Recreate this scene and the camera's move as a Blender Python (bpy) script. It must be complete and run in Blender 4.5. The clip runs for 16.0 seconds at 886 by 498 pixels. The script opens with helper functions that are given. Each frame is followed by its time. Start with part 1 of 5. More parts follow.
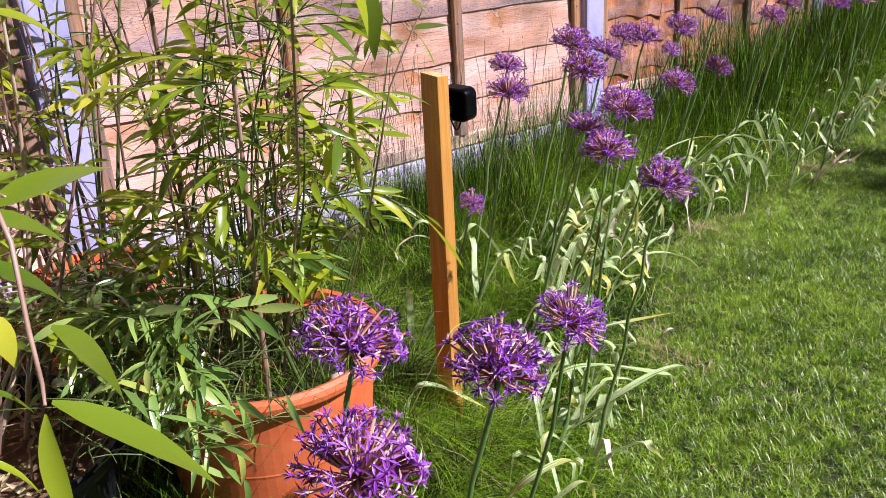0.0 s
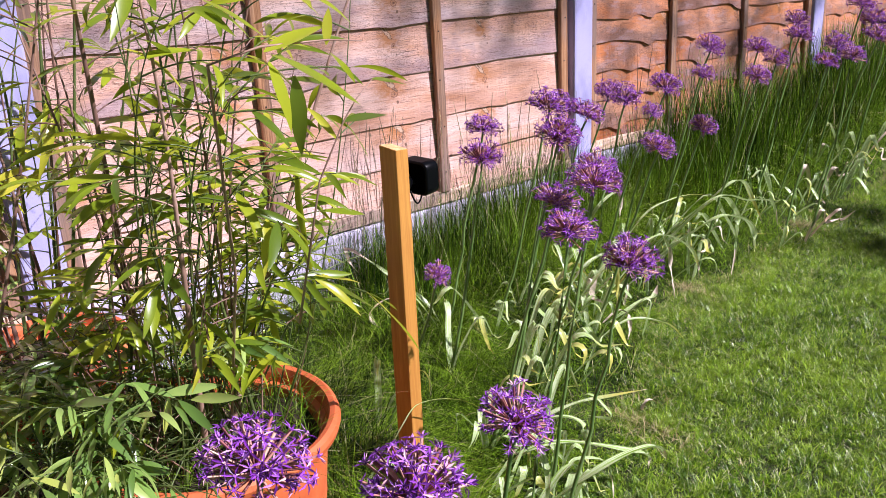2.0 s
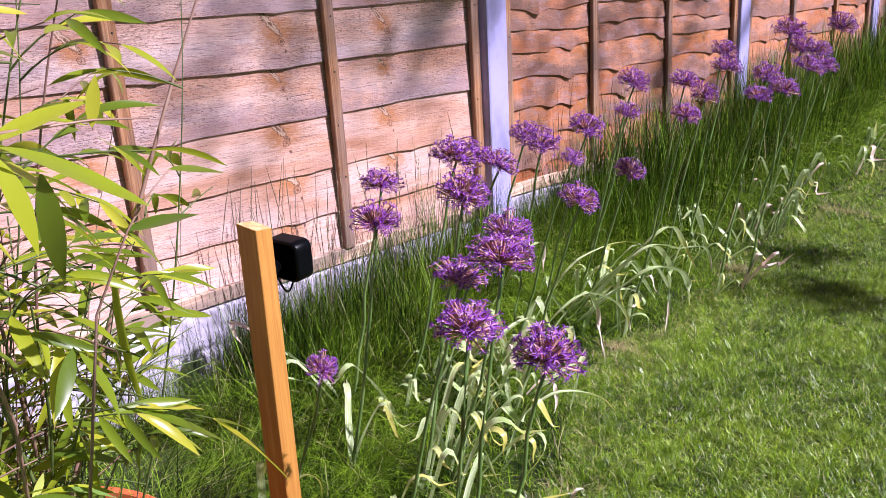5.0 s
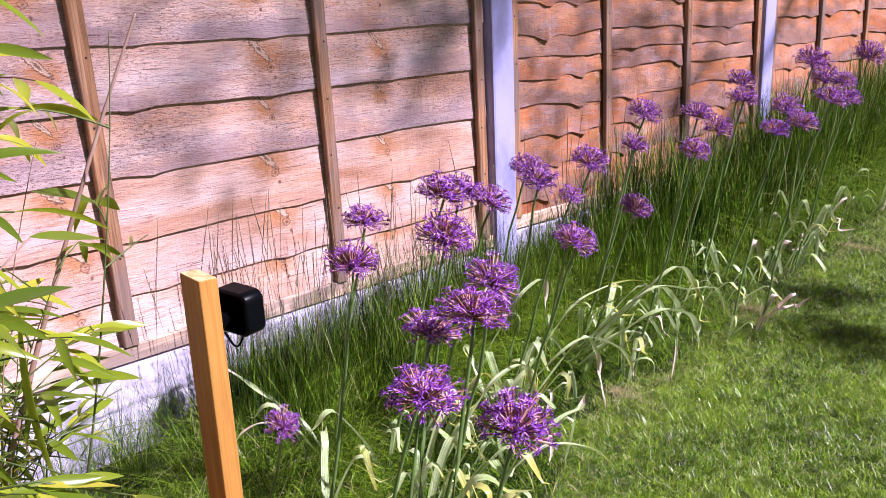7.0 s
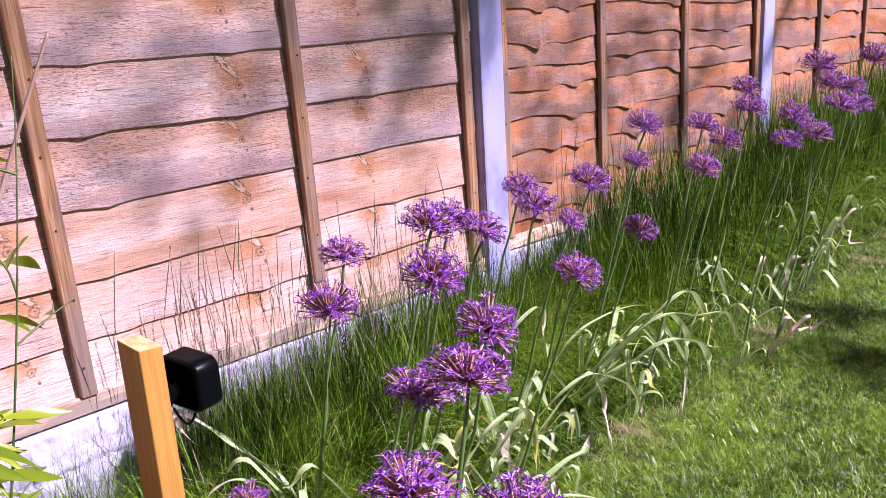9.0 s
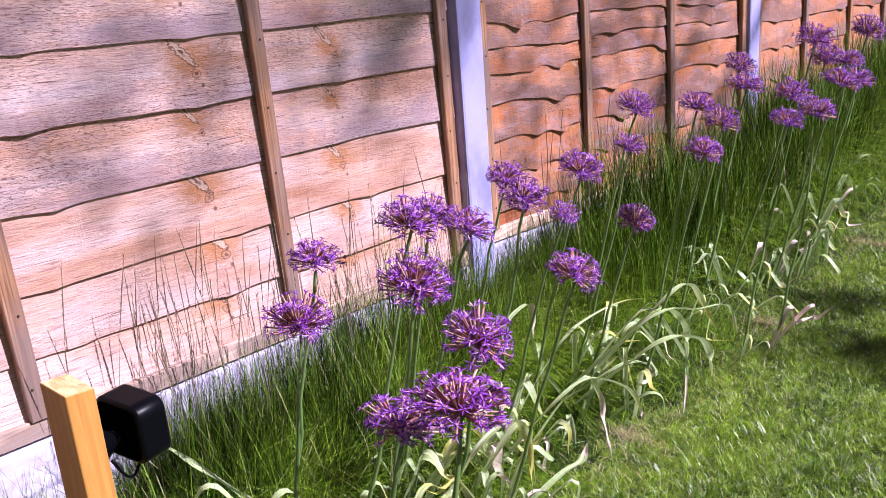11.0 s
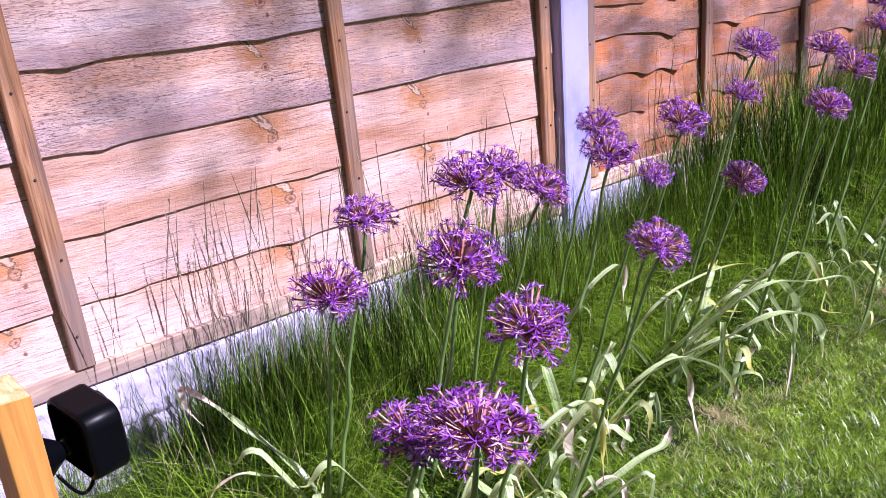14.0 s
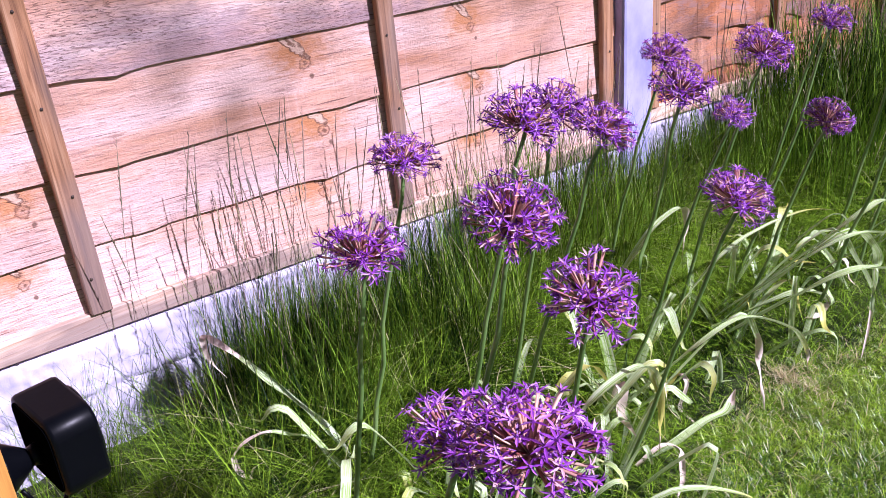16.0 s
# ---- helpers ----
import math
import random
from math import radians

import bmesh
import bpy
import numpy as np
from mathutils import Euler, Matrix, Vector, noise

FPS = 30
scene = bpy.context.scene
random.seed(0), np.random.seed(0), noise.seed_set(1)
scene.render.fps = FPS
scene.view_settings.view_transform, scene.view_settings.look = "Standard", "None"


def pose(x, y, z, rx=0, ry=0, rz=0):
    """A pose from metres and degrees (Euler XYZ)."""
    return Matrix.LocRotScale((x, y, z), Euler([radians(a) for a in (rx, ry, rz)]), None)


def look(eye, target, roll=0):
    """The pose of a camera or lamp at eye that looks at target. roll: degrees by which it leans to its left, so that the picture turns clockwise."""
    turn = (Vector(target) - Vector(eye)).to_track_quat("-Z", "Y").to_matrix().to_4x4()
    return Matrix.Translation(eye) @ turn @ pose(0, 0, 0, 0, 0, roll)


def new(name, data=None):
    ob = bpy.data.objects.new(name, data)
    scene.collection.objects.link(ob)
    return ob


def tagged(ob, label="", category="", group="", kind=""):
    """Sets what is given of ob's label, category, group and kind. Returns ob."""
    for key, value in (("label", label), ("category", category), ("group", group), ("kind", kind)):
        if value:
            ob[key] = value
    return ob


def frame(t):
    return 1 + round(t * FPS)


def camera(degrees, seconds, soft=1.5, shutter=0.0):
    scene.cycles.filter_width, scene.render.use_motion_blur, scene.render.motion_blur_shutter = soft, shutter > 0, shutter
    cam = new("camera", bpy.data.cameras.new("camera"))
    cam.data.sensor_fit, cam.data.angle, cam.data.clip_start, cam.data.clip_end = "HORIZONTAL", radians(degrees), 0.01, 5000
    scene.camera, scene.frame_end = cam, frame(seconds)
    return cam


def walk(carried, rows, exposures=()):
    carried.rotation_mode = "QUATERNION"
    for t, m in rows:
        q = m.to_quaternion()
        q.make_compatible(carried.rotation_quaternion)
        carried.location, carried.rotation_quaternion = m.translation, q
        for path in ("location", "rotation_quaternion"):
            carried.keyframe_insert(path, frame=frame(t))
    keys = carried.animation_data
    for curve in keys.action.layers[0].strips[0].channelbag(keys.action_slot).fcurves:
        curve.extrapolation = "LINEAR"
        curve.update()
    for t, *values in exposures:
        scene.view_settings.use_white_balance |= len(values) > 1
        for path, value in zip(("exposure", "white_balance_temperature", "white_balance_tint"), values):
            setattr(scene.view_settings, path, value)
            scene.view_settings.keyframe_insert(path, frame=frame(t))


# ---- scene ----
cam = camera(48.3, 16.0, soft=0.8)
PATH = [
    (0, (-2.107, -2.019, 1.152), (-0.801, -0.727, 0.36), -3.2),
    (0.5, (-2.082, -2.038, 1.174), (-0.785, -0.729, 0.397), -3.0),
    (1, (-2.049, -2.045, 1.189), (-0.753, -0.725, 0.429), -2.8),
    (1.5, (-2.028, -2.046, 1.196), (-0.728, -0.721, 0.451), -2.7),
    (2, (-1.988, -2.025, 1.195), (-0.675, -0.705, 0.466), -2.8),
    (2.5, (-1.937, -1.994, 1.194), (-0.605, -0.687, 0.475), -2.9),
    (3, (-1.883, -1.963, 1.189), (-0.527, -0.676, 0.477), -3.0),
    (3.5, (-1.831, -1.933, 1.184), (-0.452, -0.669, 0.477), -3.2),
    (4, (-1.787, -1.898, 1.177), (-0.381, -0.66, 0.477), -3.3),
    (4.2, (-1.773, -1.892, 1.173), (-0.361, -0.659, 0.476), -3.3),
    (6.3, (-1.616, -1.857, 1.181), (-0.21, -0.598, 0.519), -2.7),
    (6.5, (-1.604, -1.86, 1.181), (-0.201, -0.595, 0.524), -2.6),
    (7, (-1.56, -1.852, 1.175), (-0.172, -0.568, 0.524), -2.6),
    (7.5, (-1.521, -1.839, 1.171), (-0.142, -0.543, 0.524), -2.7),
    (8, (-1.487, -1.809, 1.167), (-0.108, -0.511, 0.522), -3.0),
    (8.5, (-1.451, -1.763, 1.169), (-0.062, -0.475, 0.526), -3.3),
    (9, (-1.409, -1.719, 1.161), (-0.003, -0.449, 0.52), -3.5),
    (9.2, (-1.389, -1.699, 1.156), (0.026, -0.439, 0.515), -3.6),
    (11.3, (-1.265, -1.601, 1.132), (0.156, -0.368, 0.453), -4.7),
    (11.5, (-1.245, -1.597, 1.133), (0.159, -0.351, 0.442), -4.8),
    (12, (-1.205, -1.577, 1.126), (0.167, -0.307, 0.415), -4.8),
    (12.5, (-1.17, -1.565, 1.122), (0.161, -0.266, 0.388), -4.7),
    (13, (-1.134, -1.556, 1.118), (0.155, -0.226, 0.363), -4.8),
    (13.5, (-1.106, -1.553, 1.119), (0.143, -0.195, 0.344), -4.8),
    (14, (-1.092, -1.546, 1.118), (0.116, -0.166, 0.32), -4.9),
    (14.5, (-1.069, -1.525, 1.112), (0.105, -0.131, 0.288), -4.9),
    (15, (-1.047, -1.492, 1.099), (0.098, -0.093, 0.244), -4.9),
    (15.5, (-1.019, -1.46, 1.097), (0.097, -0.061, 0.203), -4.9),
    (16, (-0.99, -1.424, 1.087), (0.099, -0.033, 0.15), -5.1),
]
walk(cam, [(t, look(eye, target, roll)) for t, eye, target, roll in PATH], [(0, 0.72, 5990, 19.5), (3, 0.74, 5930, 25), (7, 0.82, 5800, 33.5), (12, 0.855, 5640, 35), (16, 0.83, 5480, 34)])

# ---- light ----
SUN_TO = Vector((0.30, -0.66, 0.69)).normalized()
sun = new("sun", bpy.data.lights.new("sun", "SUN"))
sun.data.energy, sun.data.angle, sun.data.color = 5.0, radians(0.53), (1.0, 0.95, 0.92)
sun.matrix_world = look(SUN_TO * 30, (0, 0, 0))
world = bpy.data.worlds.new("sky")
world.use_nodes = True
scene.world = world
wn = world.node_tree.nodes
sky = wn.new("ShaderNodeTexSky")
sky.sky_type, sky.sun_disc = "NISHITA", False
sky.sun_elevation = math.asin(SUN_TO.z)
sky.sun_rotation = math.atan2(SUN_TO.x, SUN_TO.y)
world.node_tree.links.new(sky.outputs[0], wn["Background"].inputs[0])
wn["Background"].inputs[1].default_value = 0.019


# ---- materials ----
class Nodes:
    """A node material written as a few lines."""

    def __init__(self, name):
        self.m = bpy.data.materials.new(name)
        self.m.use_nodes = True
        self.t = self.m.node_tree
        self.b = self.t.nodes["Principled BSDF"]
        self.out = self.t.nodes["Material Output"]

    def put(self, socket, v):
        if isinstance(v, bpy.types.NodeSocket):
            self.t.links.new(v, socket)
        elif v is not None:
            socket.default_value = (*v, 1.0) if isinstance(v, tuple) and len(v) == 3 and socket.type == "RGBA" else v

    def node(self, kind, **inputs):
        n = self.t.nodes.new("ShaderNode" + kind)
        for k, v in inputs.items():
            self.put(n.inputs[k.replace("_", " ")], v)
        return n

    def coords(self, scale=(1, 1, 1), which="Object", shift=None):
        c = self.node("TexCoord").outputs[which]
        mp = self.node("Mapping", Vector=c, Scale=scale)
        if shift is not None:
            self.put(mp.inputs["Location"], shift)
        return mp.outputs[0]

    def noise(self, vec, scale, detail=3.0, rough=0.55, distort=0.0):
        return self.node("TexNoise", Vector=vec, Scale=scale, Detail=detail, Roughness=rough, Distortion=distort).outputs[0]

    def ramp(self, fac, *stops):
        n = self.node("ValToRGB", Fac=fac)
        e = n.color_ramp.elements
        while len(e) < len(stops):
            e.new(0.5)
        for el, (p, c) in zip(e, stops):
            el.position, el.color = p, (*c, 1) if isinstance(c, tuple) else (c, c, c, 1)
        return n.outputs[0]

    def mix(self, fac, a, b, blend="MIX"):
        n = self.t.nodes.new("ShaderNodeMix")
        n.data_type, n.blend_type = "RGBA", blend
        self.put(n.inputs[0], fac)
        self.put(n.inputs[6], a)
        self.put(n.inputs[7], b)
        return n.outputs[2]

    def math(self, op, a, b=0.0, clamp=False):
        n = self.t.nodes.new("ShaderNodeMath")
        n.operation, n.use_clamp = op, clamp
        self.put(n.inputs[0], a)
        self.put(n.inputs[1], b)
        return n.outputs[0]

    def bump(self, height, strength=0.3, dist=0.002):
        self.put(self.b.inputs["Normal"], self.node("Bump", Height=height, Strength=strength, Distance=dist).outputs[0])

    def set(self, color=None, rough=None, **k):
        self.put(self.b.inputs["Base Color"], color)
        self.put(self.b.inputs["Roughness"], rough)
        for key, v in k.items():
            self.put(self.b.inputs[key.replace("_", " ")], v)
        return self

    def thin(self, color, share):
        """Light also shines through: a leaf or a petal."""
        tr = self.node("BsdfTranslucent", Color=color)
        mx = self.node("MixShader", Fac=share)
        self.t.links.new(self.b.outputs[0], mx.inputs[1])
        self.t.links.new(tr.outputs[0], mx.inputs[2])
        self.t.links.new(mx.outputs[0], self.out.inputs[0])
        return self

    def random(self):
        return self.node("ObjectInfo").outputs["Random"]

    def island(self):
        return self.node("NewGeometry").outputs["Random Per Island"]


def wood_boards(name, low, mid, high, grey=0.66, scars=1.0, mid_tone=(0.58, 0.27, 0.15), aged=(0.32, 0.225, 0.275)):
    n = Nodes(name)
    r = n.random()
    wear_shade = n.node("SeparateColor", Color=n.node("ObjectInfo").outputs["Color"]).outputs[0]
    r2 = n.math("FRACT", n.math("MULTIPLY", r, 7.31))
    r3 = n.math("FRACT", n.math("MULTIPLY", r, 13.77))
    off = n.node("CombineXYZ", X=n.math("MULTIPLY", r, 37.0), Y=n.math("MULTIPLY", r2, 91.0), Z=0.0).outputs[0]
    grain = n.noise(n.coords((20, 250, 1), "UV", off), 1.0, 6, 0.65, 0.6)
    rings = n.noise(n.coords((3.5, 48, 1), "UV", off), 1.0, 5, 0.65, 1.4)
    bands = n.noise(n.coords((2.0, 8, 1), "UV", off), 1.0, 4, 0.55, 0.9)
    stain = n.noise(n.coords((3.6, 9, 1), "UV", off), 1.0, 5, 0.65, 0.5)
    mill = n.noise(n.coords((150, 3, 1), "UV", off), 1.0, 2)
    col = n.ramp(bands, (0.28, low), (0.44, mid), (0.62, high))
    col = n.mix(n.math("MULTIPLY", r3, 0.35), col, mid_tone)
    col = n.mix(n.ramp(rings, (0.34, 0.40), (0.52, 0.0)), col, (0.48, 0.22, 0.12))
    col = n.mix(n.ramp(grain, (0.34, 0.7), (0.47, 0.0)), col, (0.27, 0.14, 0.11))
    low_edge = n.ramp(n.math("MULTIPLY", n.node("SeparateXYZ", Vector=n.coords((1, 1, 1), "UV")).outputs[1], 7.0), (0.05, 0.21), (0.75, 0.0))
    stain = n.math("ADD", stain, low_edge)
    warm = n.math("ADD", n.math("MULTIPLY", n.node("SeparateXYZ", Vector=n.coords((1, 1, 1), "UV")).outputs[1], 7.0), n.math("MULTIPLY", n.math("SUBTRACT", bands, 0.5), 1.4))
    col = n.mix(n.math("MULTIPLY", n.ramp(warm, (0.50, 0.0), (0.95, 0.65)), wear_shade), col, mid_tone)
    col = n.mix(n.math("MULTIPLY", n.math("MULTIPLY", n.ramp(stain, (0.53, 0.0), (0.72, 1.0)), grey), wear_shade), col, aged)
    col = n.mix(n.ramp(mill, (0.58, 0.0), (0.78, 0.13)), col, (0.84, 0.68, 0.65))
    uv = n.node("SeparateXYZ", Vector=n.coords((1, 1, 1), "UV"))
    wob = n.math("MULTIPLY", n.math("SUBTRACT", n.noise(n.coords((60, 110, 1), "UV", off), 1.0, 4, 0.65), 0.5), 1.6)

    def spot(u0, du, v0, dv, ru, rv, big, slant=0.0):
        """0 in the middle of a knot, 1 at its rim."""
        a = n.math("SUBTRACT", uv.outputs[0], n.math("ADD", n.math("MULTIPLY", r2, du), u0))
        c = n.math("SUBTRACT", uv.outputs[1], n.math("ADD", n.math("MULTIPLY", r3, dv), v0))
        c = n.math("ADD", c, n.math("MULTIPLY", a, slant))
        a, c = n.math("DIVIDE", n.math("DIVIDE", a, ru), big), n.math("DIVIDE", n.math("DIVIDE", c, rv), big)
        d = n.math("SQRT", n.math("ADD", n.math("MULTIPLY", a, a), n.math("MULTIPLY", c, c)))
        return n.math("ADD", d, wob)

    dash = n.ramp(n.noise(n.coords((80, 430, 1), "UV", off), 1.0, 3, 0.65), (0.53, 0.0), (0.62, 1.0))
    rough_zone = n.ramp(n.noise(n.coords((2.6, 11, 1), "UV", off), 1.0, 3), (0.36, 0.08), (0.58, 0.85))
    dash = n.math("MULTIPLY", n.math("MULTIPLY", dash, rough_zone), wear_shade)
    col = n.mix(dash, col, (0.17, 0.085, 0.065))
    # blotches of old grey-violet weathering, sharp at their edges
    blot = n.noise(n.coords((9, 26, 1), "UV", off), 1.0, 6, 0.72, 0.4)
    col = n.mix(n.math("MULTIPLY", n.math("MULTIPLY", n.ramp(blot, (0.52, 0.0), (0.62, 1.0)), grey * 0.6), wear_shade), col, (0.40, 0.295, 0.335))
    # short checks along the grain
    check = n.ramp(n.noise(n.coords((8, 300, 1), "UV", off), 1.0, 1, 0.4), (0.70, 0.0), (0.73, 0.8))
    col = n.mix(check, col, (0.12, 0.06, 0.05))
    relief = n.math("SUBTRACT", grain, dash)
    for u0, du, big in ((1.012, 0.035, 1.0), (1.390, 0.025, 0.8), (0.475, 0.05, 0.9)):
        big = n.math("MULTIPLY", n.math("ADD", n.math("MULTIPLY", r, 0.9), 0.72), big)
        halo = spot(u0 - 0.015, du, 0.080, 0.030, 0.070, 0.050, big)
        col = n.mix(n.ramp(halo, (0.2, 0.85), (1.1, 0.0)), col, (0.50, 0.20, 0.07))
        scar = spot(u0 - 0.024, du, 0.100, 0.030, 0.032, 0.0145, big, 0.9)
        ring = n.math("MULTIPLY", n.ramp(scar, (0.15, 0.9), (0.38, 0.1), (0.60, 0.2), (0.84, 1.0), (1.08, 0.0)), scars)
        col = n.mix(n.math("MULTIPLY", n.ramp(scar, (0.75, 0.8), (1.5, 0.0)), scars), col, (0.72, 0.52, 0.40))
        col = n.mix(ring, col, (0.19, 0.085, 0.055))
        knot = spot(u0, du, 0.058, 0.030, 0.0120, 0.0105, big)
        col = n.mix(n.ramp(knot, (0.15, 0.9), (0.4, 0.1), (0.6, 0.15), (0.82, 0.85), (1.05, 0.0)), col, (0.17, 0.08, 0.055))
        dot = spot(u0 + 0.010, du, 0.034, 0.030, 0.0050, 0.0055, big)
        col = n.mix(n.ramp(dot, (0.5, 0.85), (1.0, 0.0)), col, (0.15, 0.08, 0.06))
        relief = n.math("SUBTRACT", relief, n.math("MULTIPLY", ring, 0.8))
    n.set(col, n.math("ADD", n.math("MULTIPLY", grain, 0.25), 0.62))
    n.b.inputs["Specular IOR Level"].default_value = 0.2
    saw = n.noise(n.coords((30, 330, 1), "UV", off), 1.0, 3, 0.7)
    n.bump(n.math("ADD", n.math("ADD", relief, saw), n.math("MULTIPLY", mill, 0.35)), 0.6, 0.0026)
    return n.m


def wood_batten(name, along, a, m, l):
    n = Nodes(name)
    r = n.random()
    off = n.node("CombineXYZ", X=n.math("MULTIPLY", r, 17.0), Y=0.0, Z=n.math("MULTIPLY", r, 31.0)).outputs[0]
    fine = (130, 60, 4) if along == "z" else (4, 60, 130)
    grain = n.noise(n.coords(fine, shift=off), 1.0, 5, 0.65, 0.6)
    stain = n.noise(n.coords((9, 9, 3) if along == "z" else (4, 9, 12), shift=off), 1.0, 3)
    col = n.ramp(grain, (0.34, a), (0.52, m), (0.7, l))
    col = n.mix(n.ramp(stain, (0.44, 0.0), (0.60, 0.75)), col, (0.20, 0.15, 0.14))
    n.set(col, 0.75)
    n.b.inputs["Specular IOR Level"].default_value = 0.2
    n.bump(grain, 0.6, 0.0018)
    return n.m


def stake_wood():
    n = Nodes("orange_treated_pine")
    grain = n.noise(n.coords((220, 220, 7)), 1.0, 4, 0.6, 0.8)
    broad = n.noise(n.coords((30, 30, 3)), 1.0, 3, 0.5, 1.0)
    col = n.ramp(broad, (0.35, (0.46, 0.205, 0.035)), (0.65, (0.60, 0.30, 0.06)))
    col = n.mix(n.ramp(grain, (0.42, 0.45), (0.6, 0.0)), col, (0.36, 0.13, 0.022))
    n.set(col, 0.6)
    n.bump(grain, 0.3, 0.001)
    return n.m


def concrete(name, tone):
    n = Nodes(name)
    fine = n.noise(n.coords(), 260, 4, 0.7)
    wide = n.noise(n.coords((1, 1, 0.6)), 9, 4, 0.6)
    col = n.ramp(wide, (0.32, tuple(c * 0.62 for c in tone)), (0.55, tone))
    col = n.mix(n.ramp(fine, (0.55, 0.0), (0.72, 0.4)), col, tuple(c * 0.6 for c in tone))
    n.set(col, 0.85)
    n.bump(fine, 0.35, 0.0012)
    return n.m


def terracotta():
    n = Nodes("orange_terracotta")
    wide = n.noise(n.coords(), 11, 4, 0.6)
    fine = n.noise(n.coords(), 180, 3)
    col = n.ramp(wide, (0.3, (0.52, 0.10, 0.03)), (0.62, (0.66, 0.15, 0.05)), (0.8, (0.68, 0.24, 0.11)))
    n.set(col, 0.55)
    n.bump(fine, 0.15, 0.0008)
    return n.m


def plain(name, color, rough, spec=0.5, vary=0.25, scale=40):
    n = Nodes(name)
    f = n.noise(n.coords(), scale, 4, 0.6)
    n.set(n.mix(f, tuple(c * (1 - vary) for c in color), tuple(min(1, c * (1 + vary)) for c in color)), rough)
    n.b.inputs["Specular IOR Level"].default_value = spec
    n.bump(f, 0.1, 0.0005)
    return n.m


def soil():
    n = Nodes("garden_soil_and_thatch")
    a = n.noise(n.coords(), 6, 4, 0.6)
    b = n.noise(n.coords(), 120, 4, 0.7)
    col = n.ramp(a, (0.35, (0.018, 0.030, 0.006)), (0.55, (0.035, 0.052, 0.010)), (0.75, (0.06, 0.066, 0.018)))
    col = n.mix(n.ramp(b, (0.4, 0.6), (0.62, 0.0)), col, (0.03, 0.028, 0.012))
    # turf away from the bed
    xyz = n.node("SeparateXYZ", Vector=n.coords())
    turf = n.ramp(n.math("MULTIPLY", xyz.outputs[1], -0.2), (0.40, 0.0), (0.50, 1.0))
    left = n.ramp(n.math("MULTIPLY", xyz.outputs[0], -0.2), (0.46, 0.0), (0.56, 1.0))
    green = n.ramp(n.noise(n.coords(), 40, 5, 0.7), (0.35, (0.03, 0.06, 0.006)), (0.5, (0.08, 0.135, 0.012)), (0.68, (0.19, 0.25, 0.03)))
    col = n.mix(n.math("MAXIMUM", turf, left), col, green)
    n.set(col, 0.9)
    n.bump(b, 0.6, 0.01)
    return n.m


def blade(name, dark, mid, light, dry=0.06, share=0.35, patch=2.2, rough=0.5, spec=0.18, straw=(0.54, 0.47, 0.28), mottle=0.0):
    """Grass: a shade for each blade, and broad patches."""
    n = Nodes(name)
    i = n.island()
    p = n.noise(n.coords(), patch, 3, 0.6)
    col = n.ramp(i, (0.0, dark), (0.5, mid), (1.0 - dry - 0.02, light), (1.0 - dry, straw))
    col = n.mix(n.ramp(p, (0.42, 0.0), (0.68, 0.35)), col, light)
    if mottle:
        q = n.noise(n.coords(), patch * 7, 4, 0.65)
        col = n.mix(n.math("MULTIPLY", n.ramp(q, (0.48, 0.0), (0.62, 1.0)), mottle), col, dark)
    n.set(col, rough)
    n.b.inputs["Specular IOR Level"].default_value = spec
    n.thin(col, share)
    return n.m


def bamboo_leaf(name, dark, mid, light, old, through_share, gloss, coat=0.0):
    n = Nodes(name)
    r = n.random()
    i = n.island()
    v = n.math("FRACT", n.math("ADD", n.math("MULTIPLY", r, 3.7), i))
    col = n.ramp(v, (0.0, dark), (0.45, mid), (0.8, light), (1.0, old))
    uv = n.node("SeparateXYZ", Vector=n.coords((1, 1, 1), "UV"))
    veins = n.node("TexWave", Vector=n.coords((0, 1, 0), "UV"), Scale=9.0, Distortion=0.2).outputs[1]
    col = n.mix(n.math("MULTIPLY", veins, 0.18), col, (0.24, 0.36, 0.08))
    col = n.mix(n.ramp(uv.outputs[0], (0.93, 0.0), (1.0, 0.75)), col, (0.45, 0.36, 0.2))
    n.set(col, gloss)
    n.b.inputs["Specular IOR Level"].default_value = 0.6
    n.bump(veins, 0.15, 0.0006)
    n.b.inputs["Coat Weight"].default_value = coat
    n.b.inputs["Coat Roughness"].default_value = 0.28
    n.thin(n.mix(0.6, col, (0.40, 0.50, 0.02)), through_share)
    return n.m


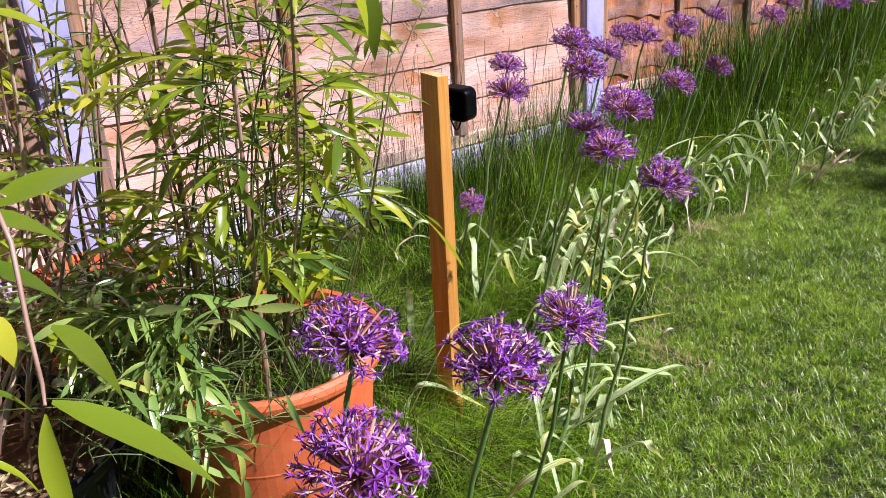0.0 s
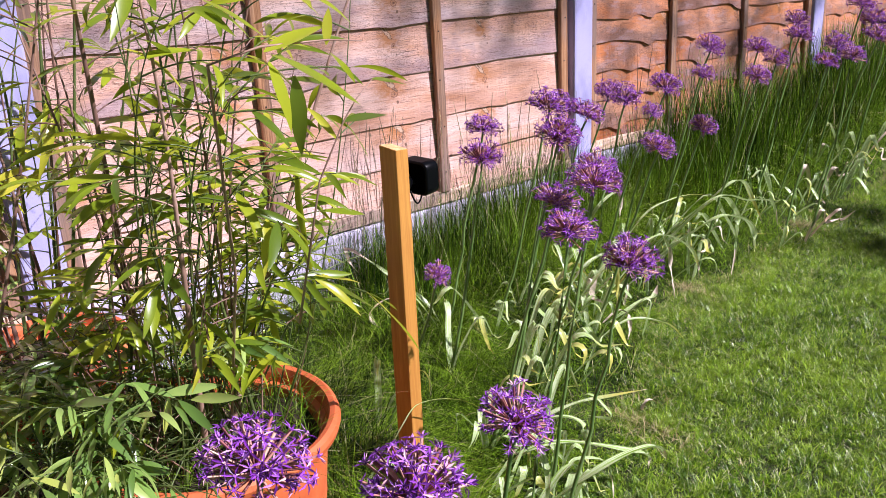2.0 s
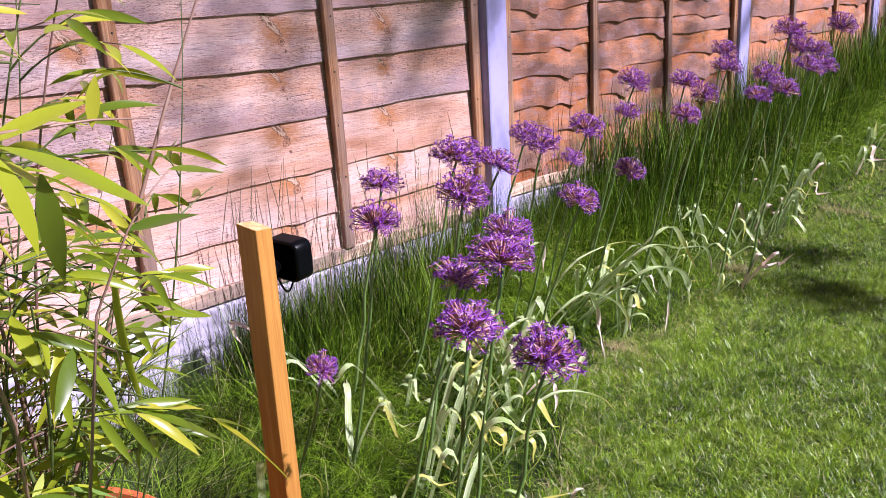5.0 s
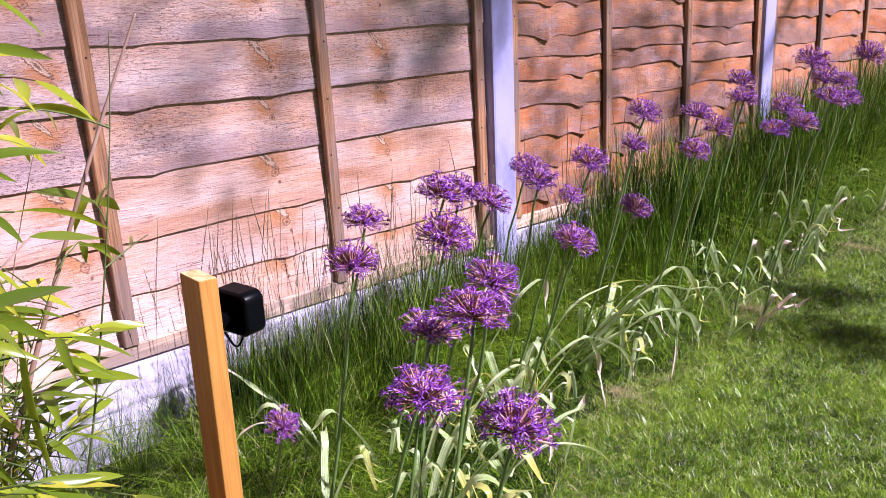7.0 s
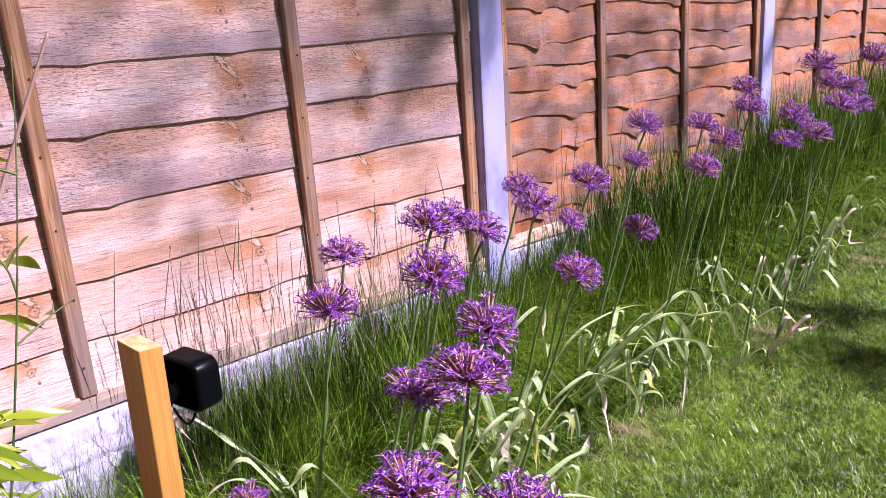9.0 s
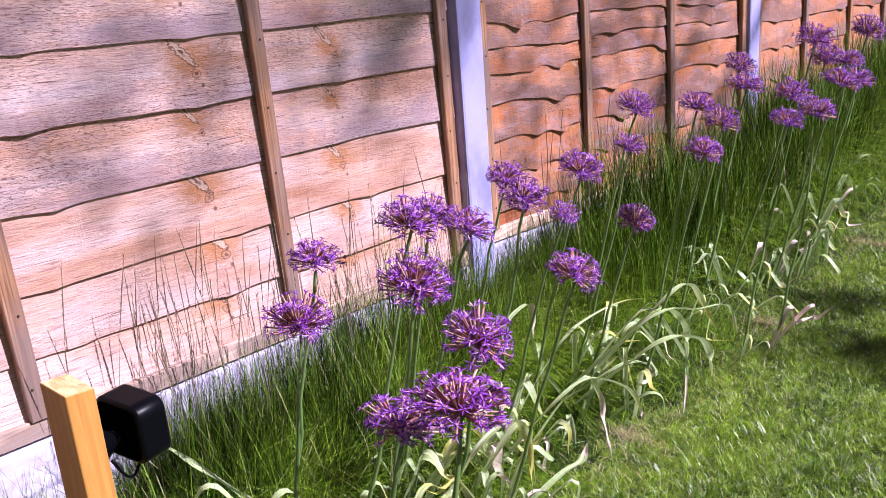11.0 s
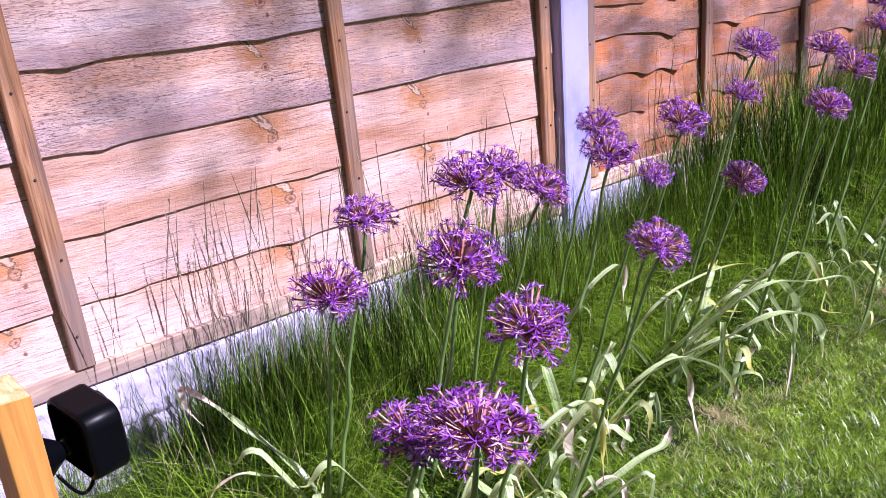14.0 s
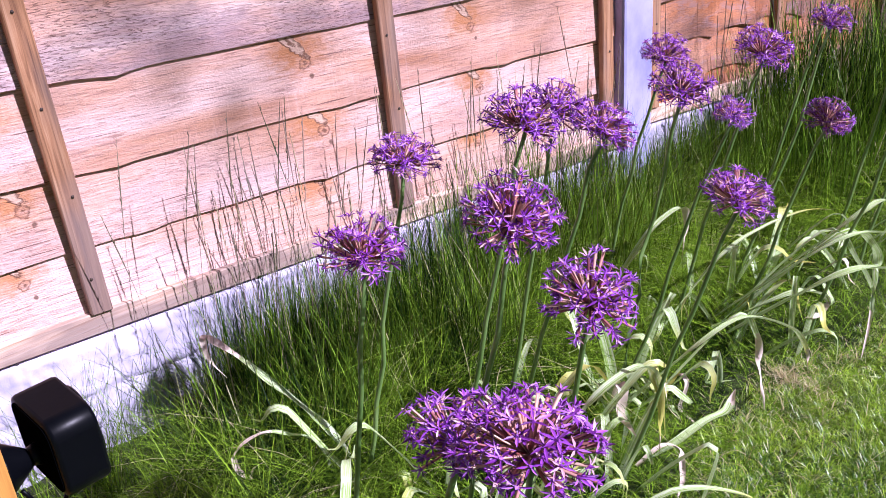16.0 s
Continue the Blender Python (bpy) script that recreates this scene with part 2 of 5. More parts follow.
def strap_leaf():
    n = Nodes("allium_strap_leaf")
    r = n.random()
    uv = n.node("SeparateXYZ", Vector=n.coords((1, 1, 1), "UV"))
    u = uv.outputs[0]
    stripes = n.noise(n.coords((1.5, 14, 1), "UV", n.node("CombineXYZ", X=n.math("MULTIPLY", r, 9.0), Y=n.math("MULTIPLY", r, 33.0), Z=0.0).outputs[0]), 1.0, 4, 0.7)
    # palest stops paint the whitish sheen of sun and sky into the stripes
    col = n.ramp(stripes, (0.30, (0.09, 0.22, 0.015)), (0.42, (0.28, 0.47, 0.06)), (0.48, (0.48, 0.63, 0.24)), (0.57, (0.74, 0.82, 0.58)))
    wob = n.noise(n.coords((4, 3, 1), "UV"), 1.0, 3)
    age = n.math("ADD", n.math("ADD", n.math("MULTIPLY", u, 0.62), n.math("MULTIPLY", r, 0.33)), n.math("MULTIPLY", n.math("SUBTRACT", wob, 0.5), 0.5))
    col = n.mix(n.ramp(age, (0.62, 0.0), (0.80, 0.9)), col, (0.62, 0.57, 0.12))
    col = n.mix(n.ramp(age, (0.90, 0.0), (0.96, 0.8)), col, (0.60, 0.34, 0.12))
    col = n.mix(n.ramp(age, (0.94, 0.0), (0.99, 1.0)), col, (0.84, 0.70, 0.60))
    n.set(col, 0.27)
    n.b.inputs["Specular IOR Level"].default_value = 0.65
    n.bump(stripes, 0.25, 0.001)
    n.thin(col, 0.28)
    return n.m


def petal():
    n = Nodes("violet_petal")
    i = n.island()
    r = n.random()
    col = n.ramp(i, (0.0, (0.055, 0.008, 0.10)), (0.3, (0.18, 0.028, 0.31)), (0.65, (0.34, 0.085, 0.57)), (0.88, (0.54, 0.27, 0.76)), (0.96, (0.76, 0.48, 0.52)))
    col = n.mix(n.math("MULTIPLY", r, 0.25), col, (0.27, 0.04, 0.22))
    n.set(col, 0.45)
    n.b.inputs["Specular IOR Level"].default_value = 0.4
    n.thin(col, 0.10)
    return n.m


def pedicel():
    n = Nodes("flower_stalklets")
    i = n.island()
    n.set(n.ramp(i, (0.0, (0.14, 0.03, 0.05)), (0.45, (0.46, 0.18, 0.16)), (1.0, (0.80, 0.54, 0.40))), 0.5)
    return n.m


def cane(name, a, b, c):
    n = Nodes(name)
    f = n.noise(n.coords((30, 30, 5)), 1.0, 4, 0.6)
    g = n.noise(n.coords((400, 400, 20)), 1.0, 2)
    n.set(n.mix(n.math("MULTIPLY", g, 0.3), n.ramp(f, (0.3, a), (0.5, b), (0.72, c)), a), 0.45)
    return n.m


M_BOARD, M_BATTEN, M_STAKE = wood_boards("weathered_pinkish_board", (0.48, 0.235, 0.135), (0.76, 0.49, 0.405), (0.88, 0.69, 0.68), 0.68), wood_batten("sawn_batten_wood", "z", (0.16, 0.075, 0.042), (0.38, 0.19, 0.095), (0.55, 0.33, 0.20)), stake_wood()
# oranger wood, its colour lowered to hold part of the tree's shade
M_BOARD_SHADED = wood_boards("orange_brown_shaded_board", (0.33, 0.090, 0.025), (0.55, 0.205, 0.085), (0.72, 0.38, 0.25), 0.85, 0.5, (0.50, 0.16, 0.05), (0.20, 0.125, 0.115))
M_RAIL = wood_batten("pale_rail_wood", "x", (0.50, 0.30, 0.19), (0.76, 0.54, 0.41), (0.86, 0.68, 0.58))
# end grain, toned paler for the full sun on the stake's top
M_SUNLIT_END = wood_batten("sunlit_sawn_end", "z", (0.50, 0.27, 0.10), (0.72, 0.46, 0.22), (0.80, 0.58, 0.34))
M_POST = concrete("pale_concrete_post", (0.40, 0.38, 0.67))
M_GRAVEL = concrete("pale_concrete_gravel_board", (0.56, 0.515, 0.67))
M_POT, M_SOIL = terracotta(), soil()
M_BLACKPOT = plain("black_plastic_pot", (0.008, 0.009, 0.012), 0.4, 0.3)
M_MULCH = plain("dry_leaf_mulch", (0.15, 0.085, 0.05), 0.85, 0.2, 0.7, 60)
M_COMPOST = plain("pot_compost", (0.035, 0.026, 0.018), 0.9, 0.2, 0.6, 90)
M_PLASTIC = plain("black_matt_plastic", (0.0020, 0.0023, 0.0034), 0.34, 0.10, 0.2, 200)
M_MATT = plain("black_matt_back", (0.0015, 0.0016, 0.0020), 0.7, 0.0, 0.2, 200)
M_GLOSS = plain("black_gloss_plastic", (0.008, 0.008, 0.009), 0.12, 0.6, 0.1, 200)
M_STEEL = plain("rusted_nail", (0.06, 0.04, 0.03), 0.6, 0.3)
M_LAWN = blade("lawn_grass_blade", (0.012, 0.046, 0.002), (0.118, 0.262, 0.003), (0.44, 0.62, 0.035), 0.06, 0.22, 3.4, 0.34, 0.5, (0.66, 0.64, 0.40), 0.5)
# near-black stops put the shade between the blades into the colour
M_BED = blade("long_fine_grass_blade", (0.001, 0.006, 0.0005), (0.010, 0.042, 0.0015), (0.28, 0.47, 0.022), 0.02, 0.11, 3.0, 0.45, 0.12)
# grass along the fence: brightest blades toned down to stand in for shade
M_TALL = blade("shade_toned_upright_grass", (0.002, 0.009, 0.001), (0.013, 0.048, 0.003), (0.20, 0.36, 0.020), 0.02, 0.11, 3.0, 0.45, 0.12)
M_SEED = blade("seeding_grass_stalk", (0.10, 0.12, 0.06), (0.22, 0.18, 0.14), (0.38, 0.28, 0.23), 0.2, 0.2, 4.0)
M_DRY = plain("dry_whitish_leaf", (0.74, 0.60, 0.51), 0.55, 0.35, 0.28, 120)
M_BLEAF, M_STRAP, M_PETAL, M_PEDICEL = bamboo_leaf("bamboo_leaf", (0.08, 0.145, 0.012), (0.21, 0.30, 0.015), (0.40, 0.46, 0.020), (0.58, 0.54, 0.05), 0.42, 0.28, 0.35), strap_leaf(), petal(), pedicel()
# same bamboo leaf recoloured: the low bush's shade and bluish sheen put in
M_BLEAF_SHADE = bamboo_leaf("shade_and_sheen_bamboo_leaf", (0.08, 0.16, 0.03), (0.20, 0.34, 0.07), (0.38, 0.52, 0.14), (0.42, 0.46, 0.09), 0.25, 0.26, 1.0)
M_THATCH = blade("dry_thatch_blade", (0.20, 0.15, 0.06), (0.38, 0.30, 0.14), (0.56, 0.46, 0.27), 0.2, 0.2, 4.0)
M_TREELEAF = blade("tree_leaf", (0.04, 0.09, 0.015), (0.07, 0.14, 0.02), (0.11, 0.18, 0.03), 0.02, 0.3, 2.0)
M_BARK = cane("grey_brown_bark", (0.10, 0.075, 0.055), (0.17, 0.13, 0.10), (0.24, 0.19, 0.15))
M_CANE_PINK = cane("pinkish_brown_cane", (0.24, 0.14, 0.10), (0.36, 0.22, 0.17), (0.46, 0.31, 0.25))
M_STEM = cane("allium_stem_green", (0.065, 0.135, 0.028), (0.12, 0.21, 0.05), (0.21, 0.30, 0.10))
M_CANE_OLD = cane("old_bamboo_cane", (0.11, 0.055, 0.045), (0.20, 0.11, 0.085), (0.30, 0.20, 0.14))
M_CANE_GREEN = cane("green_bamboo_cane", (0.05, 0.075, 0.02), (0.09, 0.13, 0.03), (0.16, 0.19, 0.06))
M_CANE_DRY = cane("dry_bamboo_cane", (0.33, 0.22, 0.14), (0.45, 0.32, 0.22), (0.55, 0.43, 0.33))


# ---- mesh helpers ----
def mesh_of(name, verts, faces, smooth=False, uvs=None):
    me = bpy.data.meshes.new(name)
    me.from_pydata([tuple(v) for v in verts], [], faces)
    if smooth:
        me.polygons.foreach_set("use_smooth", [True] * len(me.polygons))
    if uvs is not None:
        layer = me.uv_layers.new(name="UVMap")
        loops = np.zeros(len(me.loops), dtype=np.int32)
        me.loops.foreach_get("vertex_index", loops)
        layer.data.foreach_set("uv", np.asarray(uvs, dtype=np.float32)[loops].ravel())
    me.update()
    return me


def part(name, me, material, parent, label="", m=None):
    if not me.materials:
        me.materials.append(material)
    ob = new(name, me)
    ob.parent = parent
    if m is not None:
        ob.matrix_basis = m
    return tagged(ob, label)


def root(name, label, category, m=None, group="", kind=""):
    ob = new(name)
    ob.empty_display_size = 0.05
    if m is not None:
        ob.matrix_basis = m
    return tagged(ob, label, category, group, kind)


def single(name, me, material, label, category, kind="", m=None, group=""):
    me.materials.append(material)
    ob = new(name, me)
    if m is not None:
        ob.matrix_basis = m
    return tagged(ob, label, category, group, kind)


def bevel_box(x0, x1, y0, y1, z0, z1, r=0.002, seg=1):
    bm = bmesh.new()
    bmesh.ops.create_cube(bm, size=1.0)
    for v in bm.verts:
        v.co = Vector((x0 if v.co.x < 0 else x1, y0 if v.co.y < 0 else y1, z0 if v.co.z < 0 else z1))
    if r > 0:
        bmesh.ops.bevel(bm, geom=list(bm.edges), offset=r, segments=seg, profile=0.5, affect="EDGES")
    return bm


def done(bm, name, smooth=False):
    me = bpy.data.meshes.new(name)
    bmesh.ops.recalc_face_normals(bm, faces=bm.faces)
    bm.to_mesh(me)
    bm.free()
    if smooth:
        me.polygons.foreach_set("use_smooth", [True] * len(me.polygons))
    return me


class Soup:
    """Collects vertices, faces and uvs of one mesh."""

    def __init__(self):
        self.v, self.f, self.uv = [], [], []

    def add(self, verts, faces, uvs=None):
        k = len(self.v)
        self.v.extend(verts)
        self.f.extend(tuple(i + k for i in f) for f in faces)
        self.uv.extend(uvs if uvs is not None else [(0.5, 0.5)] * len(verts))

    def tube(self, pts, radii, sides=6, cap=True):
        pts = [Vector(p) for p in pts]
        verts, faces = [], []
        for i, p in enumerate(pts):
            d = (pts[min(i + 1, len(pts) - 1)] - pts[max(i - 1, 0)]).normalized()
            a = d.orthogonal().normalized() if abs(d.z) < 0.99 else Vector((1, 0, 0))
            if abs(d.z) < 0.99:
                a = d.cross(Vector((0, 0, 1))).normalized()
            b = d.cross(a)
            for s in range(sides):
                w = 2 * math.pi * s / sides
                verts.append(p + (a * math.cos(w) + b * math.sin(w)) * radii[i])
        for i in range(len(pts) - 1):
            for s in range(sides):
                q = (s + 1) % sides
                faces.append((i * sides + s, i * sides + q, (i + 1) * sides + q, (i + 1) * sides + s))
        if cap:
            faces.append(tuple(range(sides))[::-1])
            faces.append(tuple((len(pts) - 1) * sides + s for s in range(sides)))
        self.add(verts, faces)

    def mesh(self, name, smooth=True, uv=False):
        return mesh_of(name, self.v, self.f, smooth, self.uv if uv else None)


def lathe(profile, sides=48):
    """A closed profile of (radius, height) turned round z."""
    s = Soup()
    n = len(profile)
    verts = [(r * math.cos(2 * math.pi * k / sides), r * math.sin(2 * math.pi * k / sides), z) for k in range(sides) for r, z in profile]
    faces = [(k * n + i, ((k + 1) % sides) * n + i, ((k + 1) % sides) * n + i + 1, k * n + i + 1) for k in range(sides) for i in range(n - 1)]
    s.add(verts, faces)
    return s


def smoothstep(a, b, x):
    t = np.clip((x - a) / (b - a), 0, 1)
    return t * t * (3 - 2 * t)


# ---- ground ----
def lawn_edge(x):
    """y of the line where the bed meets the lawn."""
    x = np.asarray(x, dtype=float)
    return np.where(x > 0.15, -0.665, -0.665 + (x - 0.15) * 0.475) + 0.02 * np.sin(x * 7.0) + 0.012 * np.sin(x * 17.0 + 1)


def ground_z(x, y):
    x, y = np.asarray(x, dtype=float), np.asarray(y, dtype=float)
    e = lawn_edge(np.clip(x, -1.9, 9))
    bed = smoothstep(0.0, 0.6, y - e)
    left = smoothstep(0.6, -1.0, x)
    z = bed * (0.03 + 0.045 * left)
    return z + 0.006 * np.sin(x * 3.1 + y * 2.0) * np.cos(y * 3.7) * (np.abs(x) < 8)


def ground():
    xs = np.concatenate([[-400, -120, -40, -12, -6], np.linspace(-4, 7, 111), [9, 12, 20, 50, 150, 400]])
    ys = np.concatenate([[-400, -120, -40, -15, -8, -5], np.linspace(-3.5, 0.6, 72), [2, 6, 20, 60, 150, 400]])
    X, Y = np.meshgrid(xs, ys)
    Z = ground_z(X, np.minimum(Y, 0.3))
    n = len(xs)
    verts = np.stack([X.ravel(), Y.ravel(), Z.ravel()], 1)
    faces = [(j * n + i, j * n + i + 1, (j + 1) * n + i + 1, (j + 1) * n + i) for j in range(len(ys) - 1) for i in range(n - 1)]
    return single("ground", mesh_of("ground", verts.tolist(), faces, True), M_SOIL, "dark soil and thatch under lawn and flower bed", "ground", "structure")


ground()

# ---- fence ----
class Panel:
    """A lap panel: x0 to x1 along the fence, z of its lower edge at x0, and its fall along the fence."""

    def __init__(self, x0, x1, z0, slope, lean):
        self.x0, self.x1, self.z0, self.slope, self.lean = x0, x1, z0, slope, lean

    def at(self, u, v, y):
        return (u + self.lean * v, y, v - self.slope * u)


def board_mesh(p, v0, height, wave, seed, width):
    rnd = random.Random(seed)
    ph = [rnd.uniform(0, 6.28) for _ in range(4)]
    n = 60
    verts, uvs = [], []
    dips = [(uk + rnd.uniform(-0.05, 0.05), rnd.uniform(0.05, 1.3) * wave) for uk in (0.22, 0.38, 0.70, 1.06, 1.43)]
    warp = 0.35 * wave
    for i in range(n + 1):
        u = width * i / n
        w = wave * (0.7 * math.sin(u * 5.2 + ph[0]) + 0.35 * math.sin(u * 11.7 + ph[1]) + 0.15 * math.sin(u * 29 + ph[2]))
        w -= sum(k * 1.6 * math.exp(-((u - uk) / 0.035) ** 2) for uk, k in dips)
        cup = 0.0012 * math.sin(u * 3.0 + ph[3]) - warp * (0.6 * math.sin(u * 17 + ph[2]) + 0.4 * math.sin(u * 31 + ph[1])) - sum(k * 0.8 * math.exp(-((u - uk) / 0.022) ** 2) for uk, k in dips)
        verts += [p.at(u, v0 + w, -0.0112 + cup), p.at(u, v0 + height, -0.003), p.at(u, v0 + height, 0.003), p.at(u, v0 + w, -0.0045 + cup)]
        uvs += [(u, w), (u, height), (u, height), (u, w)]
    faces = []
    for i in range(n):
        a, b = 4 * i, 4 * i + 4
        for k in range(4):
            faces.append((a + k, a + (k + 1) % 4, b + (k + 1) % 4, b + k))
    faces += [(3, 2, 1, 0), (4 * n, 4 * n + 1, 4 * n + 2, 4 * n + 3)]
    return mesh_of("board", verts, faces, False, uvs)


def batten_mesh(p, u0, w, v0, v1, y0, y1):
    bm = bevel_box(u0, u0 + w, y0, y1, v0, v1, 0.002)
    for v in bm.verts:
        v.co = Vector(p.at(v.co.x, v.co.z, v.co.y))
    return done(bm, "batten")


def fence_panel(x0, x1, z0, slope, lean, battens, wave, seed, edges):
    p = Panel(x0, x1, z0, slope, lean)
    thing = root("lap_fence", "weathered brown larch lap fence panel with wavy boards", "fence", pose(x0, 0, z0), "fence panels along the bed")
    w = x1 - x0
    for k, v in enumerate(edges):
        height = (edges[k + 1] if k + 1 < len(edges) else v + 0.13) - v + 0.028
        board = part("board", board_mesh(p, v, height, wave, seed * 50 + k, w), M_BOARD if x0 < 0.5 else M_BOARD_SHADED, thing)
        # object colour's red: wear, plus the upper boards' dapple shade put into colour
        board.color = (random.Random(seed * 7 + k).uniform(*((0.15, 0.35) if k < 3 else (0.8, 1.0))) if x0 < 0.5 else 0.9, 0, 0, 1)
    part("bottom_rail", batten_mesh(p, 0.002, w - 0.004, 0.0, 0.038, -0.0215, 0.008), M_RAIL, thing)
    part("top_rail", batten_mesh(p, 0.002, w - 0.004, 1.74, 1.79, -0.032, 0.010), M_BATTEN, thing)
    nail = lathe([(0.0001, -0.001), (0.0028, -0.001), (0.0024, 0.0012), (0.0001, 0.0014)], 8).mesh("nail")
    for u in battens:
        b = part("batten", batten_mesh(p, u - x0, 0.034, 0.037, 1.735, -0.0275, -0.0115), M_BATTEN, thing)
        for q in range(12):
            x, y, z = p.at(u - x0 + 0.017 + 0.005 * math.sin(q * 2.1 + u), 0.10 + q * 0.139, -0.0277)
            part("nail", nail, M_STEEL, b, m=pose(x, y, z, 90, 0, 0))
    return thing


def fence_post(x, w, foot, top):
    bm = bevel_box(x, x + w, -0.036, 0.075, foot, top, 0.008, 2)
    # slots on both sides that hold the panels are behind the front flange
    return single("fence_post", done(bm, "fence_post"), M_POST, "pale grey concrete fence post between lap panels", "fence post", group="fence posts along the bed")


def gravel_board(x0, x1, za, zb):
    """A concrete board cast with a face of rough stones: two courses, joints set back."""
    rnd = random.Random(int(x0 * 100) + 900)
    nx, nz = int((x1 - x0) / 0.006), 44
    cuts = []
    for course in range(3):
        x, row = x0 - rnd.uniform(0, 0.1), []
        while x < x1:
            x += rnd.uniform(0.12, 0.30)
            row.append(x)
        cuts.append(row)
    verts, faces = [], []
    for j in range(nz + 1):
        for i in range(nx + 1):
            f, g = i / nx, j / nz
            x = x0 + 0.003 + (x1 - x0 - 0.006) * f
            top = za + (zb - za) * f - 0.006
            z = top - 0.30 * (1 - g)
            c = min(2, int(g * 3))
            seam = min(abs(g - 1 / 3 - 0.01 * math.sin(x * 19)), abs(g - 2 / 3 - 0.012 * math.sin(x * 13 + 2))) * 0.30
            seam = min(seam, min((abs(x - q) for q in cuts[c]), default=1.0))
            rough = 0.0045 * noise.noise(Vector((x * 22, z * 30, c * 3.0))) + 0.0034 * noise.noise(Vector((x * 60, z * 85, 1.0))) + 0.0022 * noise.noise(Vector((x * 120, z * 170, 5.0)))
            y = -0.0225 - rough + 0.0075 * math.exp(-(seam / 0.005) ** 2)
            if j == nz:
                y += 0.004
            verts.append((x, y, z))
    n = nx + 1
    faces = [(j * n + i, j * n + i + 1, (j + 1) * n + i + 1, (j + 1) * n + i) for j in range(nz) for i in range(nx)]
    # back, top and ends
    k = len(verts)
    verts += [(v[0], 0.022, v[2]) for v in verts[-n:]] + [(v[0], 0.022, v[2]) for v in verts[:n]]
    faces += [(nz * n + i, nz * n + i + 1, k + i + 1, k + i) for i in range(nx)] + [(k + i, k + i + 1, k + n + i + 1, k + n + i) for i in range(nx)]
    return single("gravel_board", mesh_of("gravel_board", verts, faces, True), M_GRAVEL, "whitish rock-faced concrete gravel board under the fence panel", "gravel board", group="gravel boards under the fence")


POSTS = [-3.20, -1.256, 0.650, 2.440, 4.21, 6.0, 7.8, 9.6]
for px in POSTS:
    fence_post(px, 0.100, -0.3, 2.02 - 0.07 * px)
# lower edges of the boards above the panel's own lower edge
OLD_EDGES = (0.030, 0.144, 0.267, 0.407, 0.545, 0.676, 0.804, 0.935, 1.065, 1.20, 1.33, 1.46, 1.59)
NEW_EDGES = (0.0, 0.085, 0.178, 0.276, 0.375, 0.471, 0.535, 0.603, 0.70, 0.79, 0.89, 0.98, 1.08, 1.18, 1.28, 1.38, 1.48, 1.58)
FAR_EDGES = tuple(0.118 * k for k in range(14))
# x0, x1, lower edge at x0, fall, lean, battens' left edges, wave, seed, board edges
PANELS = [
    (-3.10, -1.258, 0.43, 0.070, -0.012, (-3.098, -2.45, -1.85, -1.296), 0.004, 1, OLD_EDGES),
    (-1.155, 0.650, 0.314, 0.070, -0.012, (-1.153, -0.601, 0.012, 0.594), 0.003, 2, OLD_EDGES),
    (0.752, 2.438, 0.215, 0.085, -0.012, (0.754, 1.262, 1.806, 2.394), 0.010, 3, NEW_EDGES),
    (2.542, 4.208, 0.090, 0.070, -0.012, (2.544, 3.06, 3.64, 4.164), 0.008, 4, FAR_EDGES),
    (4.312, 5.998, -0.02, 0.05, -0.012, (4.314, 4.88, 5.43, 5.954), 0.008, 5, FAR_EDGES),
    (6.102, 7.798, -0.08, 0.05, -0.012, (6.104, 6.66, 7.22, 7.754), 0.008, 6, FAR_EDGES),
    (7.902, 9.598, -0.14, 0.05, -0.012, (7.904, 8.46, 9.02, 9.554), 0.008, 7, FAR_EDGES),
]
for row in PANELS:
    fence_panel(*row)
    gravel_board(row[0], row[1], row[2], row[2] - row[3] * (row[1] - row[0]))

# ---- wooden stake with a small camera ----
def stake():
    thing = root("wooden_stake", "orange softwood stake driven into the flower bed", "stake", pose(-0.922, -0.854, 0.0))
    bm = bevel_box(-0.0155, 0.0115, -0.0170, 0.0235, -0.25, 0.760, 0.0007)
    for v in bm.verts:
        if v.co.z > 0.5:
            v.co.z += 0.08 * v.co.y - 0.12 * v.co.x
        v.co.x += 0.010 * (v.co.z - 0.76) * 0.6
    me = done(bm, "post")
    me.materials.append(M_STAKE)
    me.materials.append(M_SUNLIT_END)
    for f in me.polygons:
        f.material_index = 1 if f.normal.z > 0.8 else 0
    part("post", me, M_STAKE, thing)
    screw = lathe([(0.0001, -0.001), (0.0035, -0.001), (0.003, 0.0012), (0.0001, 0.0014)], 10).mesh("screw")
    for z in (0.702, 0.676):
        part("screw", screw, M_STEEL, thing, m=pose(0.0113, 0.002, z, 0, 90, 0))
    return thing


stake()


